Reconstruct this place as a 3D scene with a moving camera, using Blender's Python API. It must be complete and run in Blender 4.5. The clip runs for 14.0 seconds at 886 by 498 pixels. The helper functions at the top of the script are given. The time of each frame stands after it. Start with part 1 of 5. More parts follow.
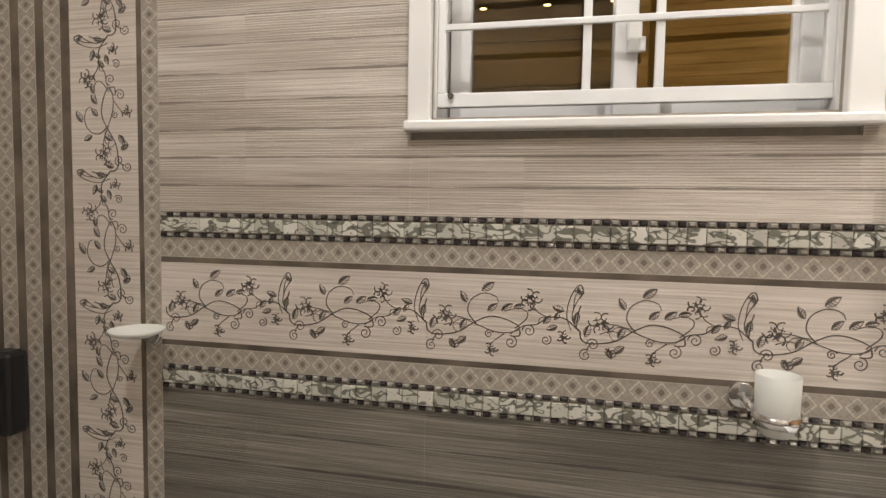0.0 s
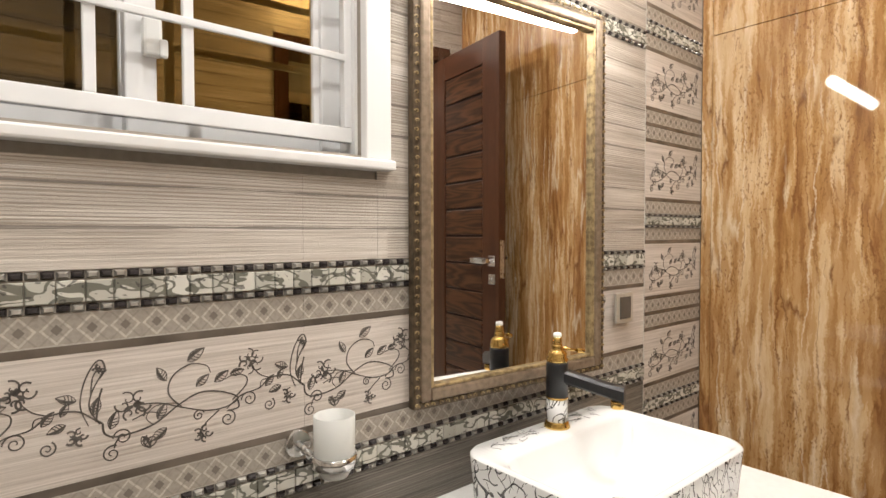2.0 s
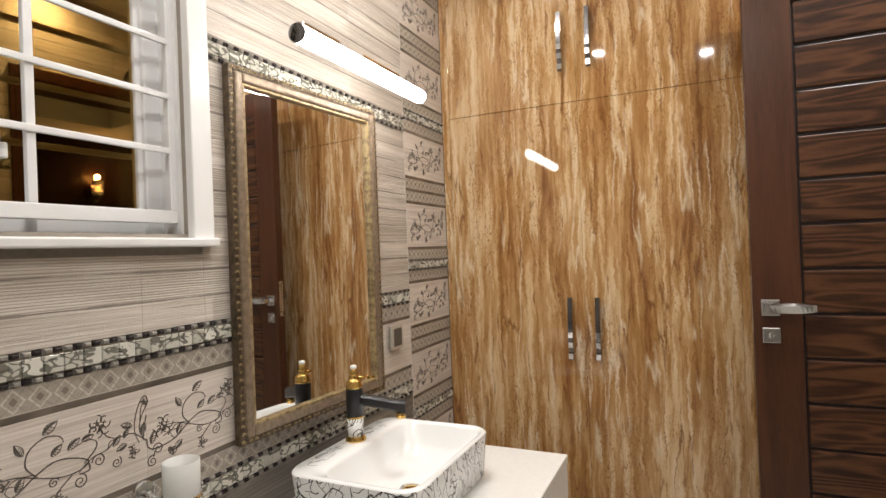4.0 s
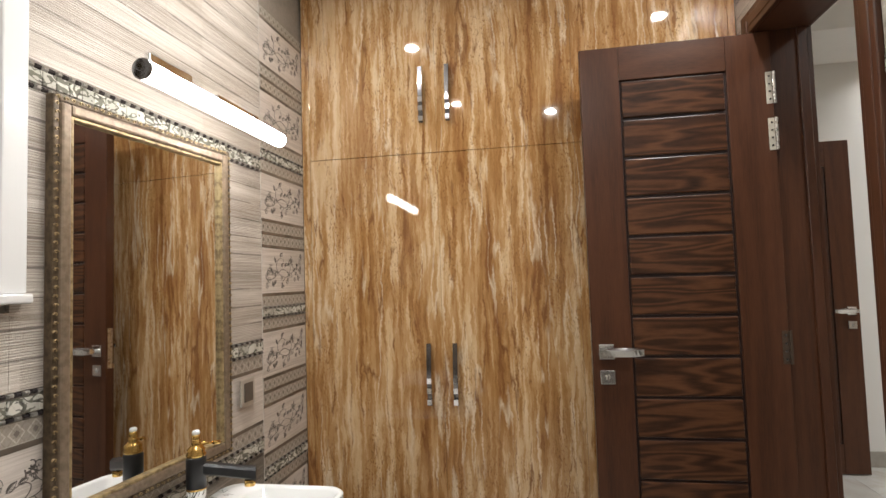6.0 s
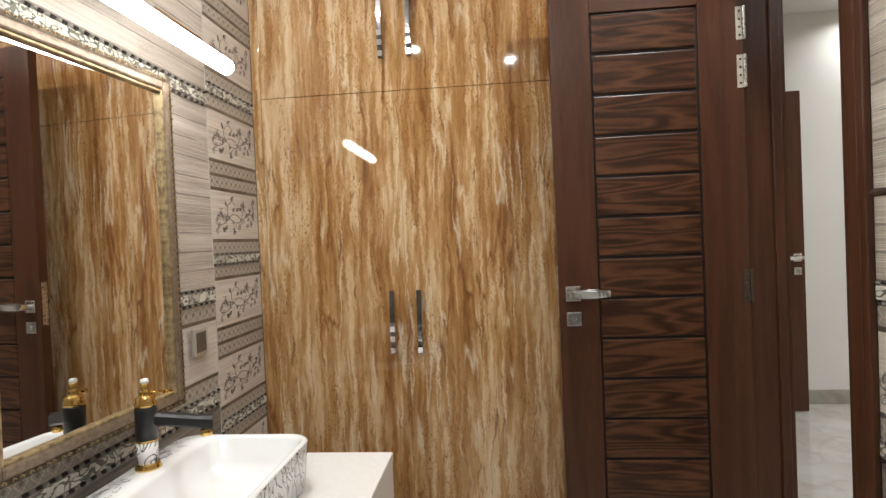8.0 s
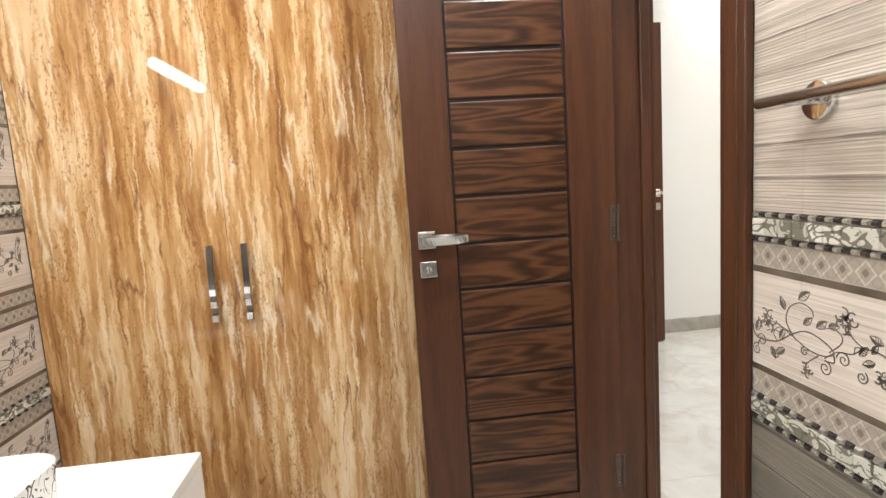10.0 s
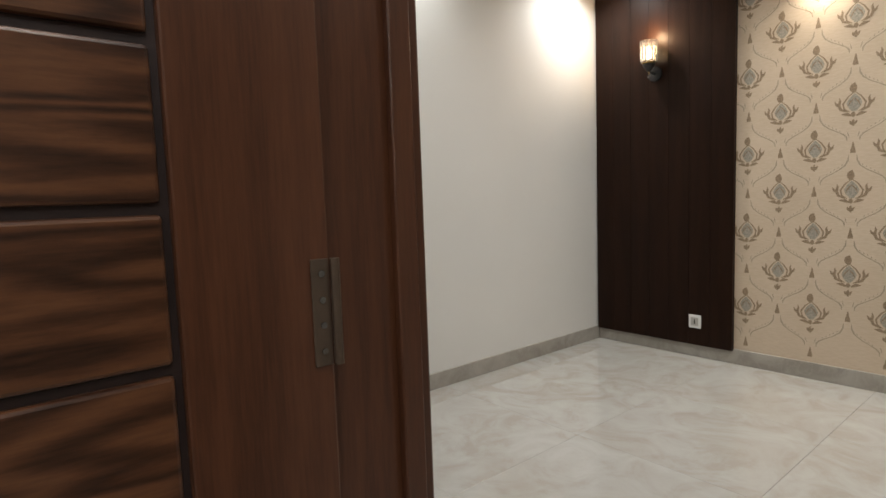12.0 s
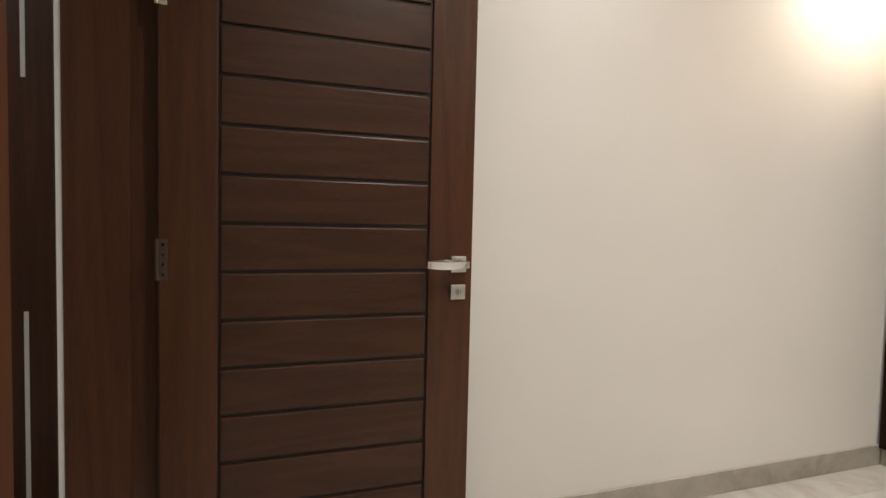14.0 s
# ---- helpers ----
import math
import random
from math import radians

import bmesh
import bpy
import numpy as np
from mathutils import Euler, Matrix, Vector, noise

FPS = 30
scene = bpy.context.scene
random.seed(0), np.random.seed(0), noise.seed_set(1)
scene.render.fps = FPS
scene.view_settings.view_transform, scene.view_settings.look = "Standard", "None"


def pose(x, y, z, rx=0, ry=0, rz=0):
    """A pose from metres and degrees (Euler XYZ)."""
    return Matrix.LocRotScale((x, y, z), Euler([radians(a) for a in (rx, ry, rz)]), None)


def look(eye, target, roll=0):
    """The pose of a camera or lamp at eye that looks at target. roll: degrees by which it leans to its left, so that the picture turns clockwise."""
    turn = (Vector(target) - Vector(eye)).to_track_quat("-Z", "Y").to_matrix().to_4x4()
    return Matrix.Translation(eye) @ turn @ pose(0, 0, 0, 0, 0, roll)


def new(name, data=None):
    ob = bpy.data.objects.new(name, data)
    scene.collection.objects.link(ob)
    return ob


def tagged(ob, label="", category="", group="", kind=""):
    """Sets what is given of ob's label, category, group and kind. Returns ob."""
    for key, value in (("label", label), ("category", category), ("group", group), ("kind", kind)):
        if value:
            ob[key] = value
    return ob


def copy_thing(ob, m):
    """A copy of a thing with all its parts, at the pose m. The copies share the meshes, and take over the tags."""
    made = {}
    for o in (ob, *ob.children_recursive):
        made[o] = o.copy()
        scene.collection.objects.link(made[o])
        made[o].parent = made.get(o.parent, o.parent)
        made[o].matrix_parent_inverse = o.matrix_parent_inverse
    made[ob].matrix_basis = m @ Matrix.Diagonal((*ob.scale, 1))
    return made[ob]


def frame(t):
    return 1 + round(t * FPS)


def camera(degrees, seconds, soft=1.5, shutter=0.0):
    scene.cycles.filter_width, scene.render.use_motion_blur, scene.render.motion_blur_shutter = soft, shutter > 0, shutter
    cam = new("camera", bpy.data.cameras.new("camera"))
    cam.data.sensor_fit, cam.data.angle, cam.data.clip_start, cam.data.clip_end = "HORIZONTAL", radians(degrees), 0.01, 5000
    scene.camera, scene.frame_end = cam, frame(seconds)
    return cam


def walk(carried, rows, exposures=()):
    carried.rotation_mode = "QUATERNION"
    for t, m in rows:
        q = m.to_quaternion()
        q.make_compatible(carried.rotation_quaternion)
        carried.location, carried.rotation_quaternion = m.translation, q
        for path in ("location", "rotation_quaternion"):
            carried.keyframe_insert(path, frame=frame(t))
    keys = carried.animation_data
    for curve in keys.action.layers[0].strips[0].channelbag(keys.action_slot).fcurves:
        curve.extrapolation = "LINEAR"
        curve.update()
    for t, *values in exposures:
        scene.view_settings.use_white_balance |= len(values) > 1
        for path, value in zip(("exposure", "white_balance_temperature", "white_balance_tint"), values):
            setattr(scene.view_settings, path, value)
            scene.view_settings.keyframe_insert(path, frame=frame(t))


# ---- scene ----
cam = camera(77.4, 14.0)
PATH = [
    (0, (0.151, 0.030, 1.116), (-0.268, 1.982, 0.991), 1.0),
    (0.2, (0.183, 0.057, 1.123), (-0.072, 2.037, 1.006), 0.6),
    (0.5, (0.204, 0.085, 1.170), (0.254, 2.075, 0.977), 0.3),
    (1, (0.175, 0.154, 1.142), (0.796, 2.050, 0.999), 1.0),
    (1.5, (0.170, 0.222, 1.137), (1.172, 1.951, 1.046), 0.2),
    (2, (0.061, 0.221, 1.159), (1.352, 1.748, 1.105), -0.1),
    (2.5, (-0.122, 0.217, 1.203), (1.39, 1.525, 1.167), -1.1),
    (3, (-0.22, 0.179, 1.234), (1.409, 1.339, 1.238), -2.1),
    (3.5, (-0.249, 0.132, 1.248), (1.469, 1.155, 1.263), -2.3),
    (4, (-0.251, 0.104, 1.248), (1.566, 0.938, 1.256), -2.2),
    (4.2, (-0.25, 0.102, 1.25), (1.602, 0.859, 1.25), -2.1),
    (6.5, (-0.237, 0.123, 1.303), (1.737, 0.421, 1.434), -2.0),
    (7, (-0.203, 0.166, 1.253), (1.776, 0.426, 1.366), -2.2),
    (9.3, (-0.081, 0.104, 1.223), (1.898, 0.15, 0.933), -2.9),
    (9.5, (-0.019, 0.088, 1.218), (1.961, 0.063, 0.933), -3.2),
    (10.5, (0.367, -0.038, 1.191), (2.308, -0.462, 0.957), -3.5),
    (11, (0.674, -0.118, 1.168), (2.532, -0.827, 0.959), -3.0),
    (11.5, (0.999, -0.258, 1.143), (2.72, -1.259, 0.953), -2.8),
    (12, (1.274, -0.42, 1.149), (2.806, -1.692, 0.969), -2.0),
    (12.2, (1.402, -0.499, 1.153), (2.842, -1.876, 0.981), -1.6),
    (12.5, (1.513, -0.629, 1.168), (2.849, -2.110, 1.031), -1.8),
    (12.8, (1.654, -0.779, 1.167), (2.985, -2.268, 1.058), -0.8),
    (13, (1.709, -0.882, 1.167), (3.097, -2.319, 1.077), -0.6),
    (13.2, (1.75, -0.976, 1.18), (3.225, -2.325, 1.104), -0.2),
    (13.4, (1.814, -1.043, 1.181), (3.393, -2.269, 1.113), 0.5),
    (13.5, (1.834, -1.078, 1.193), (3.473, -2.22, 1.106), 0.9),
    (13.6, (1.88, -1.098, 1.193), (3.571, -2.162, 1.094), 1.3),
    (13.8, (1.953, -1.151, 1.174), (3.75, -2.023, 1.069), 1.7),
    (14, (2.03, -1.172, 1.155), (3.912, -1.842, 1.057), 1.3),
]
EXPO = [
    (0.0, -0.06, 6600, 10), (0.5, -0.2, 6600, 10), (1.0, -0.2, 6550, 10), (1.5, 0.12, 6500, 10), (2.0, 0.16, 6500, 10), (2.5, -0.03, 6500, 10), (3.0, -0.08, 6500, 10),
    (3.5, -0.12, 6450, 10), (4.0, -0.18, 6450, 10), (6.5, -0.26, 6150, 8), (7.0, -0.3, 6100, 7), (9.3, 0.28, 6250, 9), (10.0, 0.7, 6150, 8), (10.5, 1.05, 5950, 7),
    (11.0, 0.9, 6300, 9), (11.4, -0.4, 6250, 8), (12.0, -0.45, 6250, 8), (12.5, -0.2, 6100, 7), (13.0, -0.42, 6400, 9), (13.5, -0.47, 6450, 9), (14.0, -0.03, 6750, 11),
]
walk(cam, [(t, look(eye, target, roll)) for t, eye, target, roll in PATH], EXPO)

# ---- world and lights: night outside, lamps within ----
world = bpy.data.worlds.new("night")
scene.world = world
world.use_nodes = True
world.node_tree.nodes["Background"].inputs["Color"].default_value = (0.012, 0.011, 0.012, 1)
world.node_tree.nodes["Background"].inputs["Strength"].default_value = 0.3

WARM = (1.0, 0.86, 0.68)
COOL = (1.0, 0.96, 0.905)


def disc_lamp(x, y, z, watts, colour, size=0.07, spread=110):
    """The light of one recessed downlight, just under its lens."""
    data = bpy.data.lights.new("downlight_beam", "AREA")
    data.shape, data.size, data.energy, data.color, data.spread = "DISK", size, watts, colour, radians(spread)
    ob = new("downlight_beam", data)
    ob.matrix_world = pose(x, y, z)
    return ob


CEIL_B = 2.62          # bathroom ceiling
SOFFIT, CEIL_R = 2.68, 2.90   # bedroom false-ceiling border and recess
BATH_SPOTS = [(1.19, 0.78), (1.26, -0.53), (-0.25, -0.01), (0.14, 0.69)]
BED_SPOTS = [(3.62, -2.35), (3.62, -3.75), (2.2, -3.2), (0.9, -3.0), (2.6, -1.9), (0.6, -1.6)]
for (px, py), watts in zip(BATH_SPOTS, (10, 11, 17, 8)):
    disc_lamp(px, py, CEIL_B - 0.012, watts, COOL, 0.07, 170)
for (px, py), watts in zip(BED_SPOTS, (5, 12, 14, 11, 14, 11)):
    disc_lamp(px, py, SOFFIT - 0.012, watts, COOL, 0.07, 150)


# ---- materials ----
class Nodes:
    """Short hand for wiring one material."""

    def __init__(self, name):
        self.m = bpy.data.materials.new(name)
        self.m.use_nodes = True
        self.t = self.m.node_tree
        self.b = self.t.nodes["Principled BSDF"]

    def add(self, kind, ins=(), operation="", data_type="", blend_type=""):
        n = self.t.nodes.new(kind)
        if operation:
            n.operation = operation
        if data_type:
            n.data_type, n.blend_type = data_type, blend_type
        for k, v in dict(ins).items():
            self.put(n.inputs[k], v)
        return n

    def put(self, socket, v):
        if isinstance(v, bpy.types.NodeSocket):
            self.t.links.new(v, socket)
        else:
            socket.default_value = v

    def math(self, op, a, b=0.0, c=0.0):
        n = self.t.nodes.new("ShaderNodeMath")
        n.operation = op
        for s, v in zip(n.inputs, (a, b, c)):
            self.put(s, v)
        return n.outputs[0]

    def pos(self, scale=(1, 1, 1), jitter=0.0):
        p = self.t.nodes.new("ShaderNodeNewGeometry").outputs["Position"]
        if jitter:
            r = self.t.nodes.new("ShaderNodeObjectInfo").outputs["Random"]
            p = self.add("ShaderNodeVectorMath", {0: p, 1: self.math("MULTIPLY", r, jitter)}, operation="ADD").outputs[0]
        return self.add("ShaderNodeVectorMath", {0: p, 1: scale}, operation="MULTIPLY").outputs[0]

    def noise(self, vec, scale=5.0, detail=4.0, rough=0.5, dist=0.0):
        return self.add("ShaderNodeTexNoise", {"Vector": vec, "Scale": scale, "Detail": detail, "Roughness": rough, "Distortion": dist}).outputs["Fac"]

    def ramp(self, fac, stops):
        n = self.add("ShaderNodeValToRGB", {"Fac": fac})
        e = n.color_ramp.elements
        while len(e) < len(stops):
            e.new(0.5)
        for el, (p, c) in zip(e, stops):
            el.position, el.color = p, (*c, 1) if len(c) == 3 else c
        return n.outputs["Color"]

    def mix(self, fac, a, b, kind="MIX"):
        n = self.add("ShaderNodeMix", data_type="RGBA", blend_type=kind)
        self.put(n.inputs["Factor"], fac)
        for s, v in ((n.inputs["A"], a), (n.inputs["B"], b)):
            self.put(s, (*v, 1) if isinstance(v, tuple) and len(v) == 3 else v)
        return n.outputs["Result"]

    def bump(self, height, strength=0.3, dist=0.002):
        n = self.add("ShaderNodeBump", {"Height": height, "Strength": strength, "Distance": dist})
        self.put(self.b.inputs["Normal"], n.outputs["Normal"])

    def set(self, **kw):
        for k, v in kw.items():
            v = (*v, 1) if isinstance(v, tuple) and len(v) == 3 else v
            self.put(self.b.inputs[k.replace("_", " ")], v)
        return self.m


def grey(v):
    return (v, v, v)


def plain(name, colour, rough=0.5, metal=0.0, vary=0.12, scale=30.0, bump=0.0, **kw):
    n = Nodes(name)
    f = n.noise(n.pos(), scale, 5)
    lo, hi = tuple(c * (1 - vary) for c in colour), tuple(min(1, c * (1 + vary)) for c in colour)
    g = n.noise(n.pos(), scale * 0.12, 3)
    col = n.mix(n.math("MULTIPLY", g, 0.6), n.ramp(f, [(0.35, lo), (0.65, hi)]), tuple(colour))
    if bump:
        n.bump(f, bump, 0.001)
    rr = n.math("ADD", rough - 0.05, n.math("MULTIPLY", f, 0.1))
    return n.set(Base_Color=col, Roughness=rr, Metallic=metal, **kw)


def emitter(name, colour, strength):
    n = Nodes(name)
    return n.set(Base_Color=(0.8, 0.8, 0.8), Emission_Color=colour, Emission_Strength=strength)


def plank_tile(name, lo, mid, hi, groove, rough, pitch=0.0595, phase=0.0):
    """Printed plank tile: streaks along the wall, a dark joint each plank, fine sawn ridges."""
    n = Nodes(name)
    p = n.pos()
    xyz = n.add("ShaderNodeSeparateXYZ", {0: p}).outputs
    wob = n.noise(n.pos((3, 3, 9)), 1.0, 2)
    zz = n.math("ADD", n.math("ADD", xyz[2], phase), n.math("MULTIPLY", wob, 0.004))
    streak = n.noise(n.pos((3.0, 3.0, 340)), 1.0, 4, 0.7)
    broad = n.noise(n.pos((1.6, 1.6, 26)), 1.0, 3, 0.5)
    patch = n.noise(n.pos((2.2, 2.2, 5)), 1.4, 2)
    f = n.math("ADD", n.math("MULTIPLY", streak, 0.62), n.math("MULTIPLY", broad, 0.38))
    col = n.ramp(f, [(0.38, lo), (0.5, mid), (0.60, hi)])
    col = n.mix(n.math("MULTIPLY", n.ramp(patch, [(0.45, grey(0)), (0.7, grey(1))]), 0.35), col, lo)
    cell = n.math("FRACT", n.math("DIVIDE", zz, pitch))
    d = n.math("MINIMUM", cell, n.math("SUBTRACT", 1.0, cell))
    brk = n.noise(n.pos((7, 7, 30)), 1.0, 3)
    w = n.math("MULTIPLY", n.math("SUBTRACT", brk, 0.30), 0.16)
    line = n.math("LESS_THAN", d, w)
    soft = n.math("MULTIPLY", line, 0.75)
    col = n.mix(soft, col, groove)
    idx = n.math("FLOOR", n.math("DIVIDE", zz, pitch))
    pick = n.add("ShaderNodeTexWhiteNoise", {"Vector": n.math("ADD", idx, n.math("FLOOR", n.math("MULTIPLY", n.math("ADD", xyz[0], xyz[1]), 1.7)))}).outputs["Value"]
    rid = n.math("FRACT", n.math("MULTIPLY", zz, 190.0))
    saw = n.math("MULTIPLY", n.math("GREATER_THAN", rid, n.math("ADD", 0.25, n.math("MULTIPLY", streak, 0.8))), n.math("GREATER_THAN", pick, 0.25))
    col = n.mix(n.math("MULTIPLY", saw, 0.8), col, lo)
    h = n.math("SUBTRACT", n.math("SUBTRACT", streak, n.math("MULTIPLY", saw, 0.6)), n.math("MULTIPLY", line, 0.8))
    n.bump(h, 0.7, 0.003)
    return n.set(Base_Color=col, Roughness=rough)


M_LIGHT = plank_tile("pale_plank_tile", (0.35, 0.295, 0.24), (0.575, 0.515, 0.45), (0.72, 0.665, 0.605), (0.13, 0.105, 0.085), 0.42, phase=0.0185)
M_DARK = plank_tile("dark_plank_tile", (0.115, 0.10, 0.082), (0.195, 0.175, 0.146), (0.31, 0.28, 0.24), (0.065, 0.056, 0.046), 0.4, pitch=0.072, phase=0.01)


def flower_tile():
    n = Nodes("floral_tile_ground")
    streak = n.noise(n.pos((4, 4, 320)), 1.0, 4, 0.6)
    broad = n.noise(n.pos((2, 2, 9)), 1.5, 3)
    col = n.ramp(n.math("ADD", n.math("MULTIPLY", streak, 0.7), n.math("MULTIPLY", broad, 0.3)), [(0.35, (0.46, 0.40, 0.345)), (0.6, (0.68, 0.615, 0.555))])
    n.bump(streak, 0.35, 0.0015)
    return n.set(Base_Color=col, Roughness=0.42)


def diamond_tile():
    """Small printed diamonds on taupe."""
    n = Nodes("diamond_border")
    uv = n.t.nodes.new("ShaderNodeUVMap").outputs[0]
    u = n.add("ShaderNodeSeparateXYZ", {0: uv}).outputs
    a = n.math("ABSOLUTE", n.math("SUBTRACT", n.math("FRACT", u[0]), 0.5))
    b = n.math("ABSOLUTE", n.math("SUBTRACT", n.math("FRACT", u[1]), 0.5))
    r = n.math("ADD", a, b)
    ring = n.math("LESS_THAN", n.math("ABSOLUTE", n.math("SUBTRACT", r, 0.42)), 0.05)
    core = n.math("LESS_THAN", r, 0.17)
    cross = n.math("LESS_THAN", n.math("ABSOLUTE", n.math("SUBTRACT", a, b)), 0.04)
    edge = n.math("GREATER_THAN", b, 0.45)
    speck = n.noise(n.pos(), 160, 2)
    col = n.mix(n.math("MULTIPLY", ring, 0.7), (0.37, 0.33, 0.28), (0.64, 0.59, 0.52))
    col = n.mix(n.math("MULTIPLY", core, 0.8), col, (0.13, 0.105, 0.088))
    col = n.mix(n.math("MULTIPLY", cross, 0.35), col, (0.2, 0.17, 0.14))
    col = n.mix(n.math("MULTIPLY", edge, 0.5), col, (0.58, 0.53, 0.47))
    col = n.mix(n.math("MULTIPLY", n.ramp(speck, [(0.4, grey(0)), (0.65, grey(1))]), 0.3), col, (0.2, 0.17, 0.14))
    return n.set(Base_Color=col, Roughness=0.4)


M_FLORAL = flower_tile()
M_DIAMOND = diamond_tile()
M_LINE = plain("taupe_line", (0.17, 0.14, 0.112), 0.3, 0.35, 0.5, 9)
M_INK = plain("floral_ink", (0.13, 0.113, 0.10), 0.45, 0, 0.35, 60)
M_GROUT = plain("grout", (0.30, 0.265, 0.225), 0.85, 0, 0.1, 80)


def mosaic_mat():
    """Cream glass cells with a grey-green swirl that runs on from cell to cell."""
    n = Nodes("glass_mosaic")
    r = n.t.nodes.new("ShaderNodeObjectInfo").outputs["Random"]
    wave = n.noise(n.pos((26, 26, 48)), 1.0, 0.5, 0.3, 1.2)
    wisp = n.noise(n.pos((60, 60, 95)), 1.0, 1, 0.4, 1.2)
    tint = n.ramp(r, [(0.0, (0.44, 0.425, 0.37)), (0.5, (0.56, 0.545, 0.48)), (1.0, (0.66, 0.64, 0.575))])
    col = n.mix(n.ramp(wave, [(0.475, grey(0)), (0.49, grey(1)), (0.60, grey(1)), (0.62, grey(0))]), tint, (0.17, 0.165, 0.135))
    col = n.mix(n.math("MULTIPLY", n.ramp(wisp, [(0.64, grey(0)), (0.67, grey(1))]), 0.7), col, (0.055, 0.052, 0.048))
    return n.set(Base_Color=col, Roughness=0.12)


M_BEAD_DARK = plain("dark_mosaic_bead", (0.045, 0.038, 0.038), 0.14, 0.2, 0.4, 90)
M_BEAD = plain("silver_mosaic_bead", (0.50, 0.475, 0.43), 0.18, 0.55, 0.3, 90)
M_MOSAIC = mosaic_mat()


def travertine():
    """Glossy laminate printed with vein-cut travertine: ragged upright bands, broken dark and pale veins, pits."""
    n = Nodes("travertine_laminate")
    y = n.add("ShaderNodeSeparateXYZ", {0: n.pos()}).outputs

    def sway(scale, amount):
        return n.math("MULTIPLY", n.math("SUBTRACT", n.noise(n.pos(scale), 1.0, 3), 0.5), amount)

    soft = n.math("ADD", sway((2.0, 2.0, 1.6), 0.04), sway((9, 9, 6), 0.026))
    rag = n.math("ADD", sway((46, 46, 34), 0.016), sway((170, 170, 120), 0.011))
    yy = n.math("ADD", n.math("ADD", y[1], soft), rag)

    def along(stretch, shift):
        return n.add("ShaderNodeCombineXYZ", {0: n.math("ADD", y[0], shift), 1: yy, 2: n.math("MULTIPLY", y[2], stretch)}).outputs[0]

    big = n.noise(along(0.10, 0.0), 6.5, 2, 0.5)
    mid = n.noise(along(0.075, 3.0), 36.0, 4, 0.6)
    fine = n.noise(along(0.10, 5.0), 85.0, 2, 0.5)
    f = n.math("ADD", n.math("MULTIPLY", big, 0.34), n.math("ADD", n.math("MULTIPLY", mid, 0.50), n.math("MULTIPLY", fine, 0.14)))
    col = n.ramp(f, [(0.36, (0.22, 0.096, 0.029)), (0.42, (0.34, 0.168, 0.057)), (0.465, (0.405, 0.217, 0.081)), (0.475, (0.455, 0.258, 0.104)),
                     (0.512, (0.49, 0.292, 0.128)), (0.524, (0.58, 0.385, 0.203)), (0.575, (0.645, 0.456, 0.266)), (0.64, (0.73, 0.58, 0.395))])

    def vein(shift, scale, stretch, level, width, holes):
        v = n.noise(along(stretch, shift), scale, 2, 0.5)
        near = n.math("SUBTRACT", 1.0, n.math("MINIMUM", 1.0, n.math("DIVIDE", n.math("ABSOLUTE", n.math("SUBTRACT", v, level)), width)))
        gate = n.ramp(n.noise(n.pos(holes), 1.0, 3), [(0.47, grey(0)), (0.55, grey(1))])
        return n.math("MULTIPLY", near, gate)

    col = n.mix(n.math("MULTIPLY", vein(11.0, 14.0, 0.09, 0.5, 0.030, (14, 14, 3.2)), 0.75), col, (0.75, 0.62, 0.44))
    col = n.mix(n.math("MULTIPLY", vein(17.0, 17.0, 0.09, 0.46, 0.024, (22, 22, 5)), 0.85), col, (0.17, 0.066, 0.02))
    col = n.mix(n.math("MULTIPLY", vein(23.0, 30.0, 0.09, 0.55, 0.016, (30, 30, 9)), 0.7), col, (0.22, 0.095, 0.032))
    pit = n.ramp(n.noise(n.pos((150, 150, 75)), 1.0, 2), [(0.58, grey(0)), (0.64, grey(1))])
    where = n.ramp(n.noise(n.pos((9, 9, 3)), 1.0, 2), [(0.45, grey(0)), (0.62, grey(1))])
    col = n.mix(n.math("MULTIPLY", n.math("MULTIPLY", pit, where), 0.65), col, (0.20, 0.082, 0.026))
    return n.set(Base_Color=col, Roughness=0.04, Specular_IOR_Level=0.55, Coat_Weight=0.1, Coat_Roughness=0.02)


M_TRAV = travertine()
M_TRAV_EDGE = plain("laminate_edge", (0.30, 0.16, 0.07), 0.3, 0, 0.3, 60)


def wood(name, dark, mid, light, axis, rough=0.34, ring=6.0, jitter=7.0, size=10.0, figure=0.16, gloss=0.35):
    """Stained veneer; the grain runs along one axis, with cathedral figure."""
    n = Nodes(name)
    k = {"x": (0.11, 1, 1), "y": (1, 0.11, 1), "z": (1, 1, 0.06)}[axis]
    v = n.pos(k, jitter)
    bend = n.noise(v, size, 2, 0.45)
    saw = n.math("ADD", 0.5, n.math("MULTIPLY", n.math("SINE", n.math("MULTIPLY", bend, ring * 6.2832)), 0.5))
    fib = n.noise(n.pos(tuple(c * 260 for c in k), jitter), 1.0, 4, 0.65)
    broad = n.noise(n.pos(tuple(c * 14 for c in k), jitter), 1.0, 2)
    f = n.math("ADD", n.math("MULTIPLY", saw, figure), n.math("ADD", n.math("MULTIPLY", fib, 0.75 - figure), n.math("MULTIPLY", broad, 0.25)))
    col = n.ramp(f, [(0.25, light), (0.5, mid), (0.74, dark)])
    n.bump(fib, 0.12, 0.0006)
    return n.set(Base_Color=col, Roughness=rough, Specular_IOR_Level=gloss, Coat_Weight=gloss * 0.14, Coat_Roughness=0.25)


